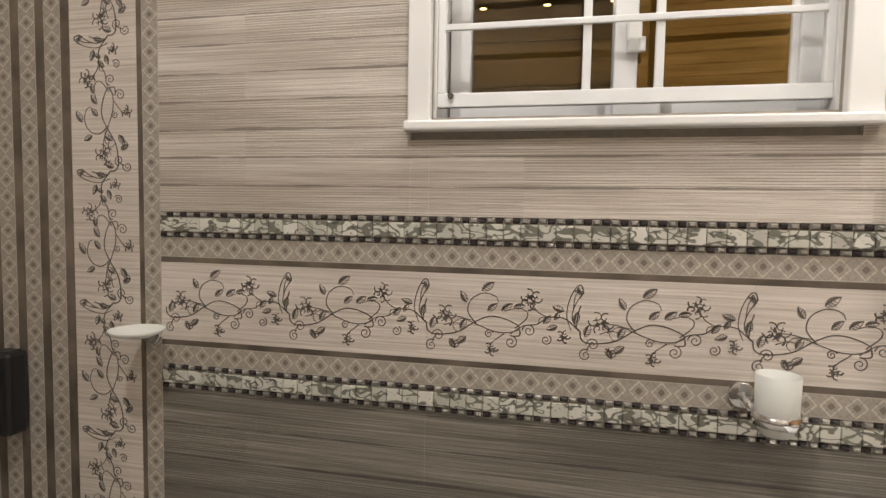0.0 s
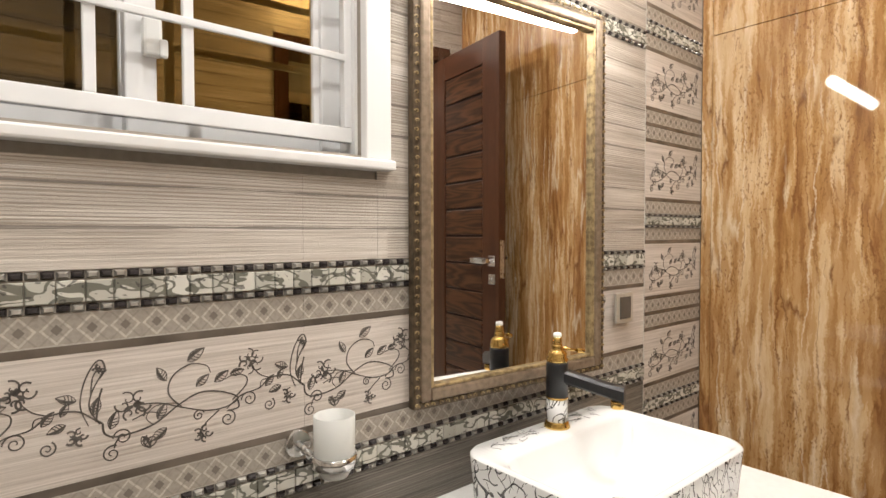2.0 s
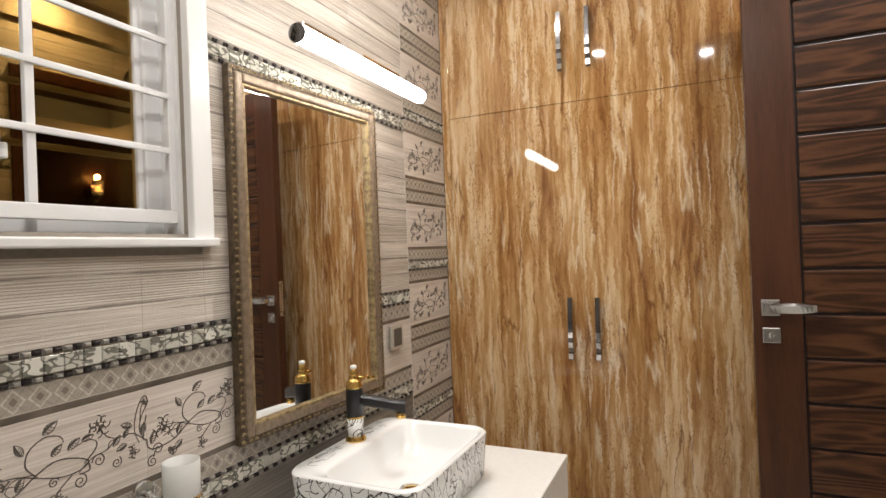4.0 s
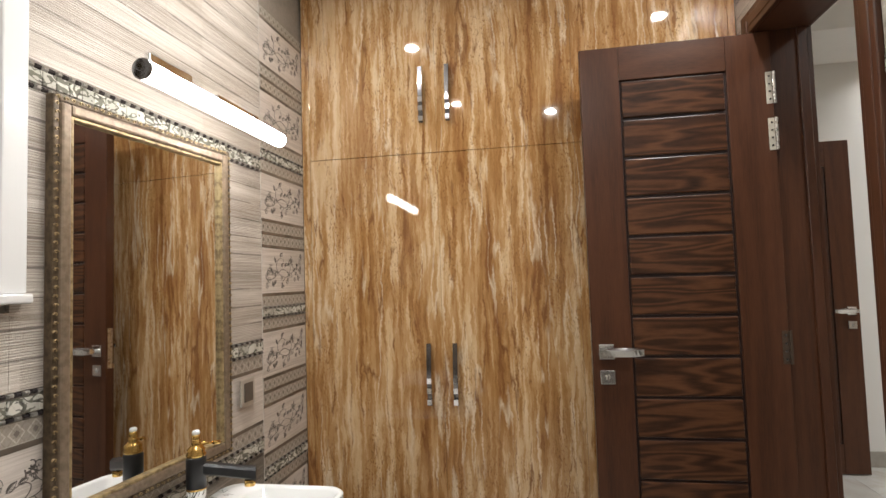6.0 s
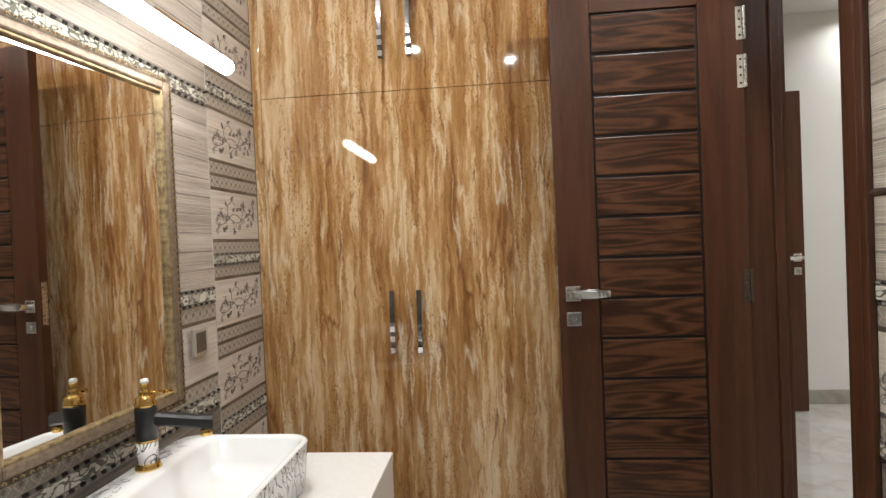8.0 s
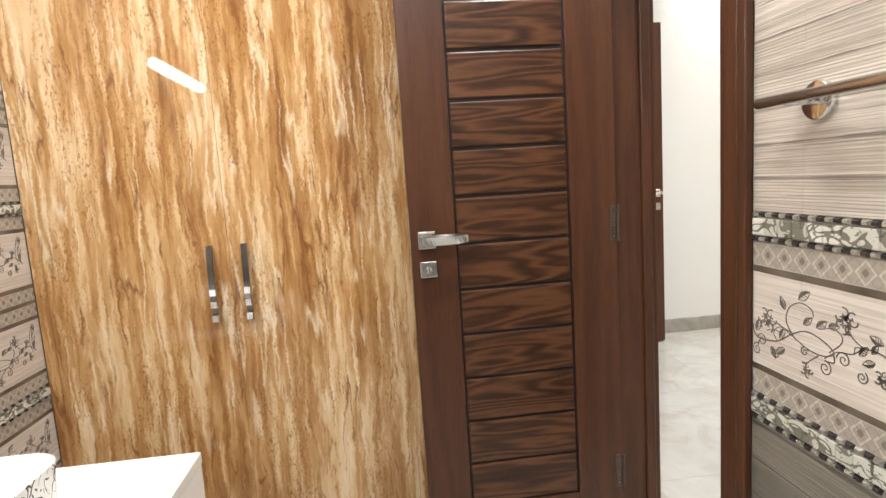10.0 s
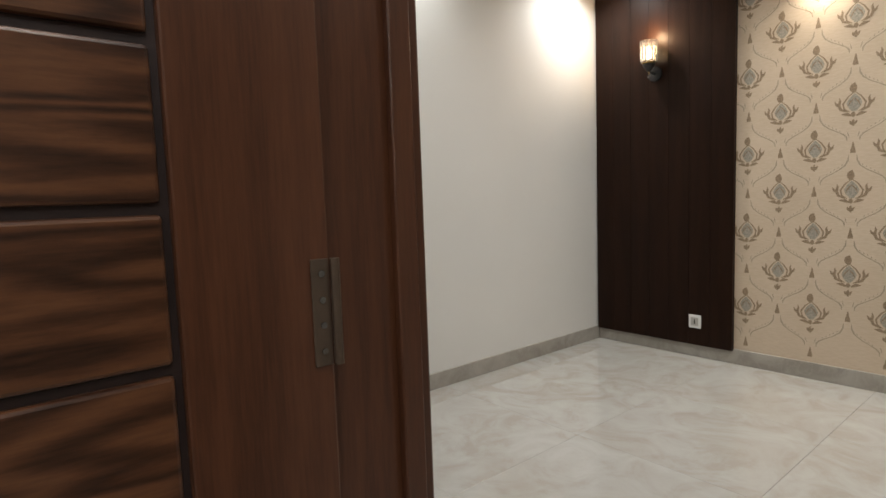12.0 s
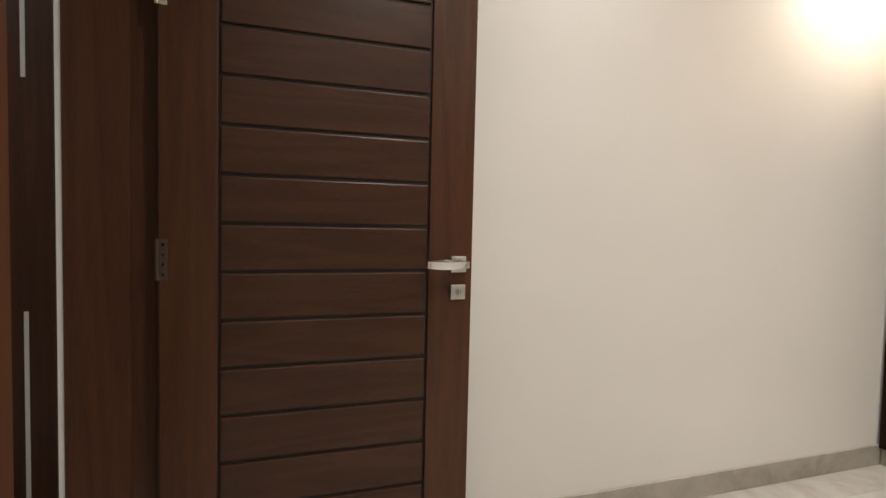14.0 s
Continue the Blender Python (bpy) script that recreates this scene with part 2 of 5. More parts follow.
M_STILE = wood("door_stile_veneer", (0.040, 0.0150, 0.0073), (0.069, 0.0258, 0.0120), (0.092, 0.036, 0.0170), "z", 0.34, 5.0)
M_SLAT = wood("door_slat_veneer", (0.018, 0.0070, 0.0036), (0.060, 0.0236, 0.0104), (0.112, 0.0465, 0.0200), "y", 0.33, 9.0, figure=0.34, size=13.0)
M_SLAT_CALM = wood("bedroom_door_slat_veneer", (0.030, 0.0118, 0.0058), (0.050, 0.0195, 0.0092), (0.070, 0.028, 0.0135), "y", 0.36, 6.0, figure=0.16)
M_RAIL = wood("door_rail_veneer", (0.040, 0.0150, 0.0073), (0.069, 0.0258, 0.0120), (0.092, 0.036, 0.0170), "y", 0.34, 5.0)
M_TRIMX = wood("door_head_veneer", (0.040, 0.0150, 0.0073), (0.069, 0.0258, 0.0120), (0.092, 0.036, 0.0170), "x", 0.34, 5.0)
M_GROOVE = plain("door_groove_black", (0.018, 0.007, 0.005), 0.6, 0, 0.2, 40)
M_PANEL = wood("wall_panel_veneer", (0.010, 0.0040, 0.0021), (0.0165, 0.0066, 0.0034), (0.023, 0.0093, 0.0047), "z", 0.42, 4.0, 0.0, gloss=0.12)
M_CHROME = plain("chrome", (0.78, 0.78, 0.78), 0.1, 1.0, 0.05, 20)
M_SATIN = plain("satin_chrome", (0.80, 0.80, 0.79), 0.19, 0.97, 0.04, 20)
M_NICKEL = plain("brushed_nickel", (0.55, 0.53, 0.50), 0.28, 1.0, 0.1, 120)
M_SMOKE = plain("smoked_chrome", (0.20, 0.19, 0.185), 0.2, 1.0, 0.1, 40)
M_GOLD = plain("polished_gold", (0.78, 0.52, 0.17), 0.14, 1.0, 0.08, 40)
M_BLACK = plain("matt_black", (0.012, 0.012, 0.013), 0.38, 0, 0.2, 60)
M_CERAMIC = plain("white_glaze", (0.80, 0.80, 0.79), 0.1, 0, 0.02, 6, Coat_Weight=0.3, Coat_Roughness=0.04)
M_WHITE = plain("white_paint", (0.78, 0.775, 0.76), 0.4, 0, 0.03, 12)
M_UPVC = plain("white_upvc", (0.76, 0.765, 0.77), 0.3, 0, 0.03, 15)
M_QUARTZ = plain("white_quartz", (0.80, 0.79, 0.77), 0.18, 0, 0.03, 60)
M_CEIL = plain("ceiling_paint", (0.80, 0.79, 0.77), 0.8, 0, 0.02, 8)
M_SILL = plain("window_marble", (0.79, 0.785, 0.775), 0.25, 0, 0.04, 4)
M_PLASTIC = plain("white_plastic", (0.74, 0.74, 0.72), 0.35, 0, 0.03, 30)
M_GREYP = plain("grey_plastic", (0.11, 0.097, 0.083), 0.35, 0.2, 0.1, 30)
M_RUBBER = plain("grey_seal", (0.22, 0.24, 0.26), 0.6, 0, 0.1, 30)


def wall_paint():
    n = Nodes("cream_wall_paint")
    f = n.noise(n.pos(), 240, 3)
    g = n.noise(n.pos(), 1.3, 3)
    col = n.mix(n.ramp(g, [(0.3, grey(0)), (0.7, grey(1))]), (0.715, 0.704, 0.675), (0.745, 0.734, 0.707))
    n.bump(f, 0.12, 0.0006)
    return n.set(Base_Color=col, Roughness=0.62)


M_PAINT = wall_paint()


def marble(name, a, b, c, rough, veins=0.35):
    n = Nodes(name)
    f = n.noise(n.pos((1, 1, 1), 9.0), 3.4, 6, 0.62, 1.6)
    g = n.noise(n.pos((1, 1, 1), 4.0), 1.7, 3, 0.5, 0.6)
    v = n.noise(n.pos((1, 1, 1), 9.0), 5.0, 5, 0.6, 2.5)
    col = n.ramp(f, [(0.36, a), (0.5, b), (0.64, c)])
    col = n.mix(n.math("MULTIPLY", n.ramp(g, [(0.5, grey(0)), (0.68, grey(1))]), 0.4), col, a)
    vein = n.ramp(v, [(0.46, grey(0)), (0.5, grey(1)), (0.54, grey(0))])
    col = n.mix(n.math("MULTIPLY", vein, veins), col, c)
    return n.set(Base_Color=col, Roughness=rough, Specular_IOR_Level=0.55)


M_FLOOR = marble("polished_floor_tile", (0.41, 0.38, 0.335), (0.455, 0.443, 0.415), (0.49, 0.483, 0.46), 0.07, 0.12)
M_SKIRT = marble("grey_skirting_tile", (0.29, 0.265, 0.23), (0.35, 0.325, 0.285), (0.41, 0.38, 0.34), 0.3)


def mirror_mat():
    n = Nodes("mirror_silver")
    f = n.noise(n.pos(), 2.0, 2)
    return n.set(Base_Color=n.ramp(f, [(0, grey(0.84)), (1, grey(0.87))]), Metallic=1.0, Roughness=0.015)


def pane_mat(name, tint, sheen, share):
    """Sun-reflecting tinted glass: see-through tint under a thin metal coating."""
    n = Nodes(name)
    tr = n.add("ShaderNodeBsdfTransparent", {"Color": (*tint, 1)}).outputs[0]
    gl = n.add("ShaderNodeBsdfGlossy", {"Color": (*sheen, 1), "Roughness": 0.012}).outputs[0]
    mx = n.add("ShaderNodeMixShader", {0: share, 1: tr, 2: gl}).outputs[0]
    n.t.links.new(mx, n.t.nodes["Material Output"].inputs["Surface"])
    return n.m


def frosted():
    n = Nodes("frosted_glass")
    return n.set(Base_Color=(0.88, 0.88, 0.84), Roughness=0.5, Transmission_Weight=0.35, IOR=1.45, Subsurface_Weight=0.0)


def clear_glass():
    n = Nodes("cut_glass")
    return n.set(Base_Color=(1.0, 0.97, 0.92), Roughness=0.04, Transmission_Weight=0.95, IOR=1.45)


def crackle():
    """White glaze with scratchy black lines, for the basin's outside."""
    n = Nodes("scratched_black_on_white_glaze")
    col = (0.79, 0.79, 0.78, 1)
    for k, (sc, rot) in enumerate(((26, 0.3), (34, 1.1), (22, 2.0), (40, 2.7), (30, 0.9))):
        mp = n.add("ShaderNodeMapping", {"Vector": n.pos(), "Rotation": (rot * 0.7, rot, rot * 1.3)}).outputs[0]
        w = n.noise(mp, 6 + k, 2)
        x = n.add("ShaderNodeSeparateXYZ", {0: mp}).outputs[k % 3]
        tri = n.math("ABSOLUTE", n.math("SUBTRACT", n.math("FRACT", n.math("ADD", n.math("MULTIPLY", x, sc), n.math("MULTIPLY", w, 5.0))), 0.5))
        gate = n.math("GREATER_THAN", n.noise(mp, 24 + 5 * k, 2), 0.47)
        ln = n.math("MULTIPLY", n.math("LESS_THAN", tri, 0.035), gate)
        col = n.mix(n.math("MULTIPLY", ln, 0.9), col, (0.03, 0.03, 0.03))
    return n.set(Base_Color=col, Roughness=0.14)


def antique(name, colour, worn):
    n = Nodes(name)
    f = n.noise(n.pos(), 70, 4)
    col = n.ramp(f, [(0.35, worn), (0.6, colour)])
    return n.set(Base_Color=col, Roughness=0.4, Metallic=0.35)


def wallpaper_ground():
    n = Nodes("beige_wallpaper")
    f = n.noise(n.pos((30, 30, 200)), 1.0, 3)
    g = n.noise(n.pos(), 3, 3)
    col = n.ramp(n.math("ADD", n.math("MULTIPLY", f, 0.6), n.math("MULTIPLY", g, 0.4)), [(0.35, (0.53, 0.425, 0.31)), (0.65, (0.60, 0.49, 0.37))])
    n.bump(f, 0.15, 0.0006)
    return n.set(Base_Color=col, Roughness=0.6)


M_MIRROR, M_FROST, M_CUT, M_CRACK = mirror_mat(), frosted(), clear_glass(), crackle()
M_PANE = pane_mat("gold_coated_glass", (0.30, 0.24, 0.12), (0.93, 0.60, 0.20), 0.25)
M_PANE_DIM = pane_mat("bronze_glass", (0.46, 0.385, 0.24), (0.80, 0.64, 0.42), 0.10)
M_FRAME = antique("champagne_frame", (0.27, 0.205, 0.145), (0.19, 0.14, 0.095))
M_FRAME_DARK = antique("antique_brown_moulding", (0.14, 0.10, 0.06), (0.06, 0.042, 0.025))
M_CARVE = antique("antique_gold_carving", (0.44, 0.33, 0.17), (0.20, 0.14, 0.07))
M_PAPER = wallpaper_ground()
M_MOTIF = plain("wallpaper_print_brown", (0.27, 0.195, 0.125), 0.55, 0, 0.35, 120)
M_MOTIF2 = plain("wallpaper_print_grey", (0.33, 0.298, 0.245), 0.5, 0.1, 0.35, 120)
M_OGEE = plain("wallpaper_print_taupe", (0.36, 0.295, 0.215), 0.5, 0, 0.3, 120)
M_TUBE = emitter("lit_tube", (1.0, 0.965, 0.90), 40.0)
M_LENS = emitter("lit_downlight", (1.0, 0.95, 0.86), 30.0)
M_COVE = emitter("lit_cove_strip", (1.0, 0.82, 0.36), 16.0)
M_BULB = emitter("lit_bulb", (1.0, 0.78, 0.52), 110.0)
M_PORCH = plain("ochre_render", (0.30, 0.235, 0.105), 0.7, 0, 0.2, 3)
M_PORCH_DARK = plain("brown_stone_cladding", (0.10, 0.07, 0.045), 0.7, 0, 0.3, 6)


# ---- mesh helpers ----
def part(name, bm, material, parent=None, label="", smooth=False):
    me = bpy.data.meshes.new(name)
    bm.to_mesh(me)
    bm.free()
    if smooth:
        for f in me.polygons:
            f.use_smooth = True
    me.materials.append(material)
    ob = new(name, me)
    if parent:
        ob.parent = parent
    if label:
        ob["label"] = label
    return ob


def again(ob, name, parent, m):
    """Another object on the same mesh."""
    o = new(name, ob.data)
    o.parent, o.matrix_basis = parent, m
    return o


def root(name, m, label, category, group="", kind=""):
    ob = new(name)
    ob.empty_display_size = 0.05
    ob.matrix_basis = m
    return tagged(ob, label, category, group, kind)


def box(x0, x1, y0, y1, z0, z1, bevel=0.0, seg=2, bm=None):
    b = bmesh.new()
    bmesh.ops.create_cube(b, size=1, matrix=Matrix.Translation(((x0 + x1) / 2, (y0 + y1) / 2, (z0 + z1) / 2)) @ Matrix.Diagonal((x1 - x0, y1 - y0, z1 - z0, 1)))
    if bevel:
        bmesh.ops.bevel(b, geom=b.edges[:], offset=bevel, segments=seg, affect="EDGES", profile=0.5)
    return join(bm, b)


def join(bm, b):
    if bm is None:
        return b
    me = bpy.data.meshes.new("tmp")
    b.to_mesh(me)
    b.free()
    bm.from_mesh(me)
    bpy.data.meshes.remove(me)
    return bm


def rod(p, q, r, r2=None, seg=24, bm=None, bevel=0.0):
    b = bmesh.new()
    p, q = Vector(p), Vector(q)
    m = Matrix.Translation((p + q) / 2) @ (q - p).to_track_quat("Z", "Y").to_matrix().to_4x4()
    bmesh.ops.create_cone(b, cap_ends=True, segments=seg, radius1=r, radius2=r if r2 is None else r2, depth=(q - p).length, matrix=m)
    if bevel:
        es = [e for e in b.edges if len(e.link_faces) == 2 and any(len(f.verts) > 4 for f in e.link_faces)]
        bmesh.ops.bevel(b, geom=es, offset=bevel, segments=2, affect="EDGES", profile=0.5)
    return join(bm, b)


def lathe(profile, seg=40, at=(0, 0, 0), bm=None):
    """Turned body from (radius, height) pairs, axis z."""
    b = bmesh.new()
    rings = []
    for r, z in profile:
        rings.append([b.verts.new((at[0] + r * math.cos(2 * math.pi * k / seg), at[1] + r * math.sin(2 * math.pi * k / seg), at[2] + z)) for k in range(seg)])
    for a, c in zip(rings, rings[1:]):
        for k in range(seg):
            b.faces.new((a[k], a[(k + 1) % seg], c[(k + 1) % seg], c[k]))
    for ring, flip in ((rings[0], True), (rings[-1], False)):
        b.faces.new(ring[::-1] if flip else ring)
    return join(bm, b)


def ribbon(points, widths, depth, bm):
    """A thin raised print line in the local x-z plane, facing -y."""
    n = len(points)
    front, back = [], []
    for i in range(n):
        a, c = Vector(points[max(0, i - 1)]), Vector(points[min(n - 1, i + 1)])
        t = (c - a)
        t = t.normalized() if t.length > 1e-9 else Vector((1, 0))
        nx, nz = -t.y * widths[i] / 2, t.x * widths[i] / 2
        x, z = points[i]
        front.append((bm.verts.new((x + nx, -depth, z + nz)), bm.verts.new((x - nx, -depth, z - nz))))
        back.append((bm.verts.new((x + nx, 0, z + nz)), bm.verts.new((x - nx, 0, z - nz))))
    for i in range(n - 1):
        bm.faces.new((front[i][0], front[i + 1][0], front[i + 1][1], front[i][1]))
        bm.faces.new((back[i][0], back[i + 1][0], front[i + 1][0], front[i][0]))
        bm.faces.new((front[i][1], front[i + 1][1], back[i + 1][1], back[i][1]))
    return bm


def blade(x, z, length, width, angle, depth, bm, steps=6):
    """A pointed leaf or petal."""
    pts, ws = [], []
    for i in range(steps + 1):
        s = i / steps
        bend = 0.12 * math.sin(math.pi * s) * length
        c, d = math.cos(angle), math.sin(angle)
        pts.append((x + c * s * length - d * bend, z + d * s * length + c * bend))
        ws.append(max(0.0004, width * math.sin(math.pi * min(1, s * 0.92 + 0.06)) ** 0.8))
    return ribbon(pts, ws, depth, bm)


def spiral(x, z, r, turns, start, hand, w, depth, bm):
    pts, ws = [], []
    n = int(14 * turns) + 6
    for i in range(n + 1):
        s = i / n
        a = start + hand * 2 * math.pi * turns * s
        rr = r * (1 - 0.86 * s)
        pts.append((x + rr * math.cos(a), z + rr * math.sin(a)))
        ws.append(w * (1.0 - 0.3 * s))
    return ribbon(pts, ws, depth, bm)


# ---- large structure ----
NY, SY, WX, FX = 1.10, -0.650, -1.50, 1.965     # bathroom: north, south, west faces, wardrobe front
RN, RE, RS, RW = -0.815, 3.845, -4.16, -1.40    # bedroom: north, east, south, west faces
DX0, DX1, DH = 1.178, 1.80, 2.125               # bathroom doorway
EX0, EX1 = 2.68, 3.71                          # main doorway
LN, LB, LX = -0.94, -0.72, 2.42                # its wall: bedroom face, lobby face, start


def structure(name, bm, material, label, category):
    return tagged(part(name, bm, material), label, category, kind="structure")


def wall_with_hole(x0, x1, y0, y1, z0, z1, holes):
    """Wall along x with rectangular openings (hx0, hx1, hz0, hz1), thickness y0..y1."""
    bm = None
    xs = x0
    for hx0, hx1, hz0, hz1 in sorted(holes):
        bm = box(xs, hx0, y0, y1, z0, z1, bm=bm)
        if hz0 > z0:
            bm = box(hx0, hx1, y0, y1, z0, hz0, bm=bm)
        if hz1 < z1:
            bm = box(hx0, hx1, y0, y1, hz1, z1, bm=bm)
        xs = hx1
    return box(xs, x1, y0, y1, z0, z1, bm=bm)


WIN = (-0.108, 0.612, 1.306, 2.16)
wall_north = structure("wall_north", wall_with_hole(WX - 0.15, 2.6, NY + 0.008, NY + 0.23, 0, 3.0, [WIN]), M_GROUT, "bathroom wall in pale plank tiles with mosaic and floral borders", "wall")
wall_south = structure("wall_south", wall_with_hole(WX - 0.15, LX, RN + 0.002, SY - 0.008, 0, 3.0, [(DX0 - 0.02, DX1 + 0.02, 0, DH + 0.02)]), M_PAINT, "painted wall between bathroom and bedroom, tiled on the bathroom side", "wall")
structure("wall_lobby_south", wall_with_hole(LX, 4.75, LN + 0.002, LB - 0.002, 0, 3.0, [(EX0 - 0.02, EX1 + 0.02, 0, DH + 0.02)]), M_PAINT, "cream painted wall round the main bedroom doorway", "wall")
structure("wall_west", box(WX - 0.15, WX - 0.008, SY, NY, 0, 3.0), M_GROUT, "tiled end wall of the bathroom", "wall")
structure("wall_wardrobe_back", box(2.56, 2.70, LB, NY + 0.2, 0, 3.0), M_PAINT, "painted wall behind the wardrobe", "wall")
structure("wall_bedroom_east", box(RE, RE + 0.15, RS - 0.15, LN - 0.002, 0, 3.05), M_PAINT, "smooth cream painted bedroom wall", "wall")
structure("wall_bedroom_south", box(RW - 0.15, RE + 0.15, RS - 0.15, RS, 0, 3.05), M_PAPER, "bedroom wall with beige damask wallpaper", "wall")
structure("wall_bedroom_west", box(RW - 0.15, RW, RS, RN, 0, 3.05), M_PAINT, "plain cream painted bedroom wall", "wall")
structure("ceiling_bathroom", box(WX - 0.15, 2.56, SY - 0.008, NY + 0.01, CEIL_B, CEIL_B + 0.1), M_CEIL, "white bathroom ceiling with recessed downlights", "ceiling")
bm = box(RW, RE, RS, RN + 0.001, CEIL_R, CEIL_R + 0.1)
for bx in ((RW, RE, RN - 0.55, RN), (RW, RE, RS, RS + 0.6), (RW, RW + 0.6, RS + 0.6, RN - 0.55), (RE - 0.6, RE, RS + 0.6, RN - 0.55)):
    bm = box(*bx, SOFFIT, CEIL_R, bm=bm)
structure("ceiling_bedroom", bm, M_CEIL, "white stepped bedroom ceiling with a lit cove", "ceiling")
floor = structure("floor", box(RW - 0.2, 5.6, RS - 0.2, NY + 0.25, -0.12, -0.008), M_GROUT, "floor of polished cream marble-look tiles", "floor")
# lobby behind the main doorway
structure("wall_lobby_east", box(4.62, 4.75, LB, 1.3, 0, 3.0), M_PAINT, "cream painted lobby wall", "wall")
structure("wall_lobby_north", box(2.7, 4.75, 1.3, 1.4, 0, 3.0), M_PAINT, "cream painted lobby wall", "wall")
structure("ceiling_lobby", box(2.42, 4.75, LB - 0.002, 1.3, 2.7, 2.8), M_CEIL, "white lobby ceiling", "ceiling")


# skirting
def skirting(x0, x1, y0, y1):
    return structure("baseboard", box(x0, x1, y0, y1, 0.0, 0.1, 0.002, 1), M_SKIRT, "grey-beige stone-look skirting tile along the wall foot", "skirting")


skirting(RE - 0.012, RE, RS + 0.012, LN - 0.02)
skirting(RW, RE - 0.012, RS, RS + 0.012)
skirting(RW, DX0 - 0.11, RN - 0.012, RN + 0.001)
skirting(DX1 + 0.11, LX, RN - 0.012, RN + 0.001)
skirting(RW, RW + 0.012, RS + 0.012, RN - 0.012)

# cove strip round the recess
bm = None
for bx in ((RW + 0.55, RE - 0.55, RN - 0.53, RN - 0.51), (RW + 0.55, RE - 0.55, RS + 0.54, RS + 0.56), (RE - 0.56, RE - 0.54, RS + 0.56, RN - 0.53), (RW + 0.54, RW + 0.56, RS + 0.56, RN - 0.53)):
    bm = box(*bx, CEIL_R - 0.035, CEIL_R - 0.012, bm=bm)
tagged(part("cove_light_strip", bm, M_COVE), "glowing yellow light strip in the ceiling cove", "light strip")


# downlights
def downlight(z):
    r = root("downlight", pose(0, 0, z), "small round recessed downlight, lit, in the ceiling", "downlight", "ceiling downlights")
    part("ring", lathe([(0.026, -0.001), (0.042, -0.001), (0.042, -0.004), (0.038, -0.007), (0.028, -0.006), (0.026, -0.001)], 28), M_CHROME, r, "thin chrome rim", True)
    part("lens", lathe([(0.0005, -0.004), (0.026, -0.004), (0.026, -0.001), (0.0005, -0.001)], 28), M_LENS, r, "glowing lens")
    return r


first = None
for z, spots in ((CEIL_B, BATH_SPOTS), (SOFFIT, BED_SPOTS)):
    for px, py in spots:
        zz = CEIL_R if (z == SOFFIT and RW + 0.6 < px < RE - 0.6 and RS + 0.6 < py < RN - 0.55) else z
        if first is None:
            first = downlight(zz)
            first.matrix_basis = pose(px, py, zz)
        else:
            copy_thing(first, pose(px, py, zz))


# ---- doors and their frames ----
def jamb(name, x0, x1, y0, y1, parent, m, stop=None):
    b = box(x0, x1, y0, y1, 0.0, DH, 0.002, 1)
    if stop:
        b = box(*stop, 0.0, DH, 0.002, 1, bm=b)
    return part(name, b, m, parent)


def door_frame(name, x0, x1, ya, yb, label, hinge_south):
    """Timber lining and architraves of an opening in a wall along x, faces ya (south) and yb (north)."""
    r = root(name, pose(0, 0, 0), label, "door frame", kind="structure")
    jamb("jamb", x0 - 0.018, x0, ya, yb, r, M_STILE, (x0, x0 + 0.012, ya + 0.005, yb - 0.13) if not hinge_south else (x0, x0 + 0.012, ya + 0.06, yb - 0.005))
    jamb("jamb", x1, x1 + 0.018, ya, yb, r, M_STILE, (x1 - 0.012, x1, ya + 0.005, yb - 0.13) if not hinge_south else (x1 - 0.012, x1, ya + 0.06, yb - 0.005))
    part("head", box(x0 - 0.018, x1 + 0.018, ya, yb, DH, DH + 0.018, 0.002, 1), M_TRIMX, r)
    for y0, y1 in ((yb - 0.002, yb + 0.016), (ya - 0.016, ya + 0.002)):
        for xa, xb in ((x0 - 0.078, x0 - 0.001), (x1 + 0.001, x1 + 0.078)):
            b = box(xa, xb, y0, y1, 0.0, DH + 0.078, 0.004)
            b = box(xa + 0.02, xb - 0.02, y0 - 0.003, y1 + 0.003, 0.0, DH + 0.05, 0.003, bm=b)
            part("architrave", b, M_STILE, r)
        b = box(x0 - 0.001, x1 + 0.001, y0, y1, DH + 0.001, DH + 0.078, 0.004)
        b = box(x0 - 0.001, x1 + 0.001, y0 - 0.003, y1 + 0.003, DH + 0.021, DH + 0.058, 0.003, bm=b)
        part("architrave", b, M_TRIMX, r)
    return r


door_frame("door_frame_1", DX0, DX1, RN, SY, "dark brown veneered timber frame of the bathroom doorway", False)
fr2 = door_frame("door_frame_2", EX0, EX1, LN, LB, "dark brown veneered timber frame of the main bedroom doorway", True)

# White strip added where the plaster edge past the frame catches light.
part("seal", box(EX1 - 0.006, EX1 + 0.004, LB - 0.004, LB + 0.010, 0.0, DH - 0.02), M_WHITE, fr2, "white strip standing in for a lit plaster edge")


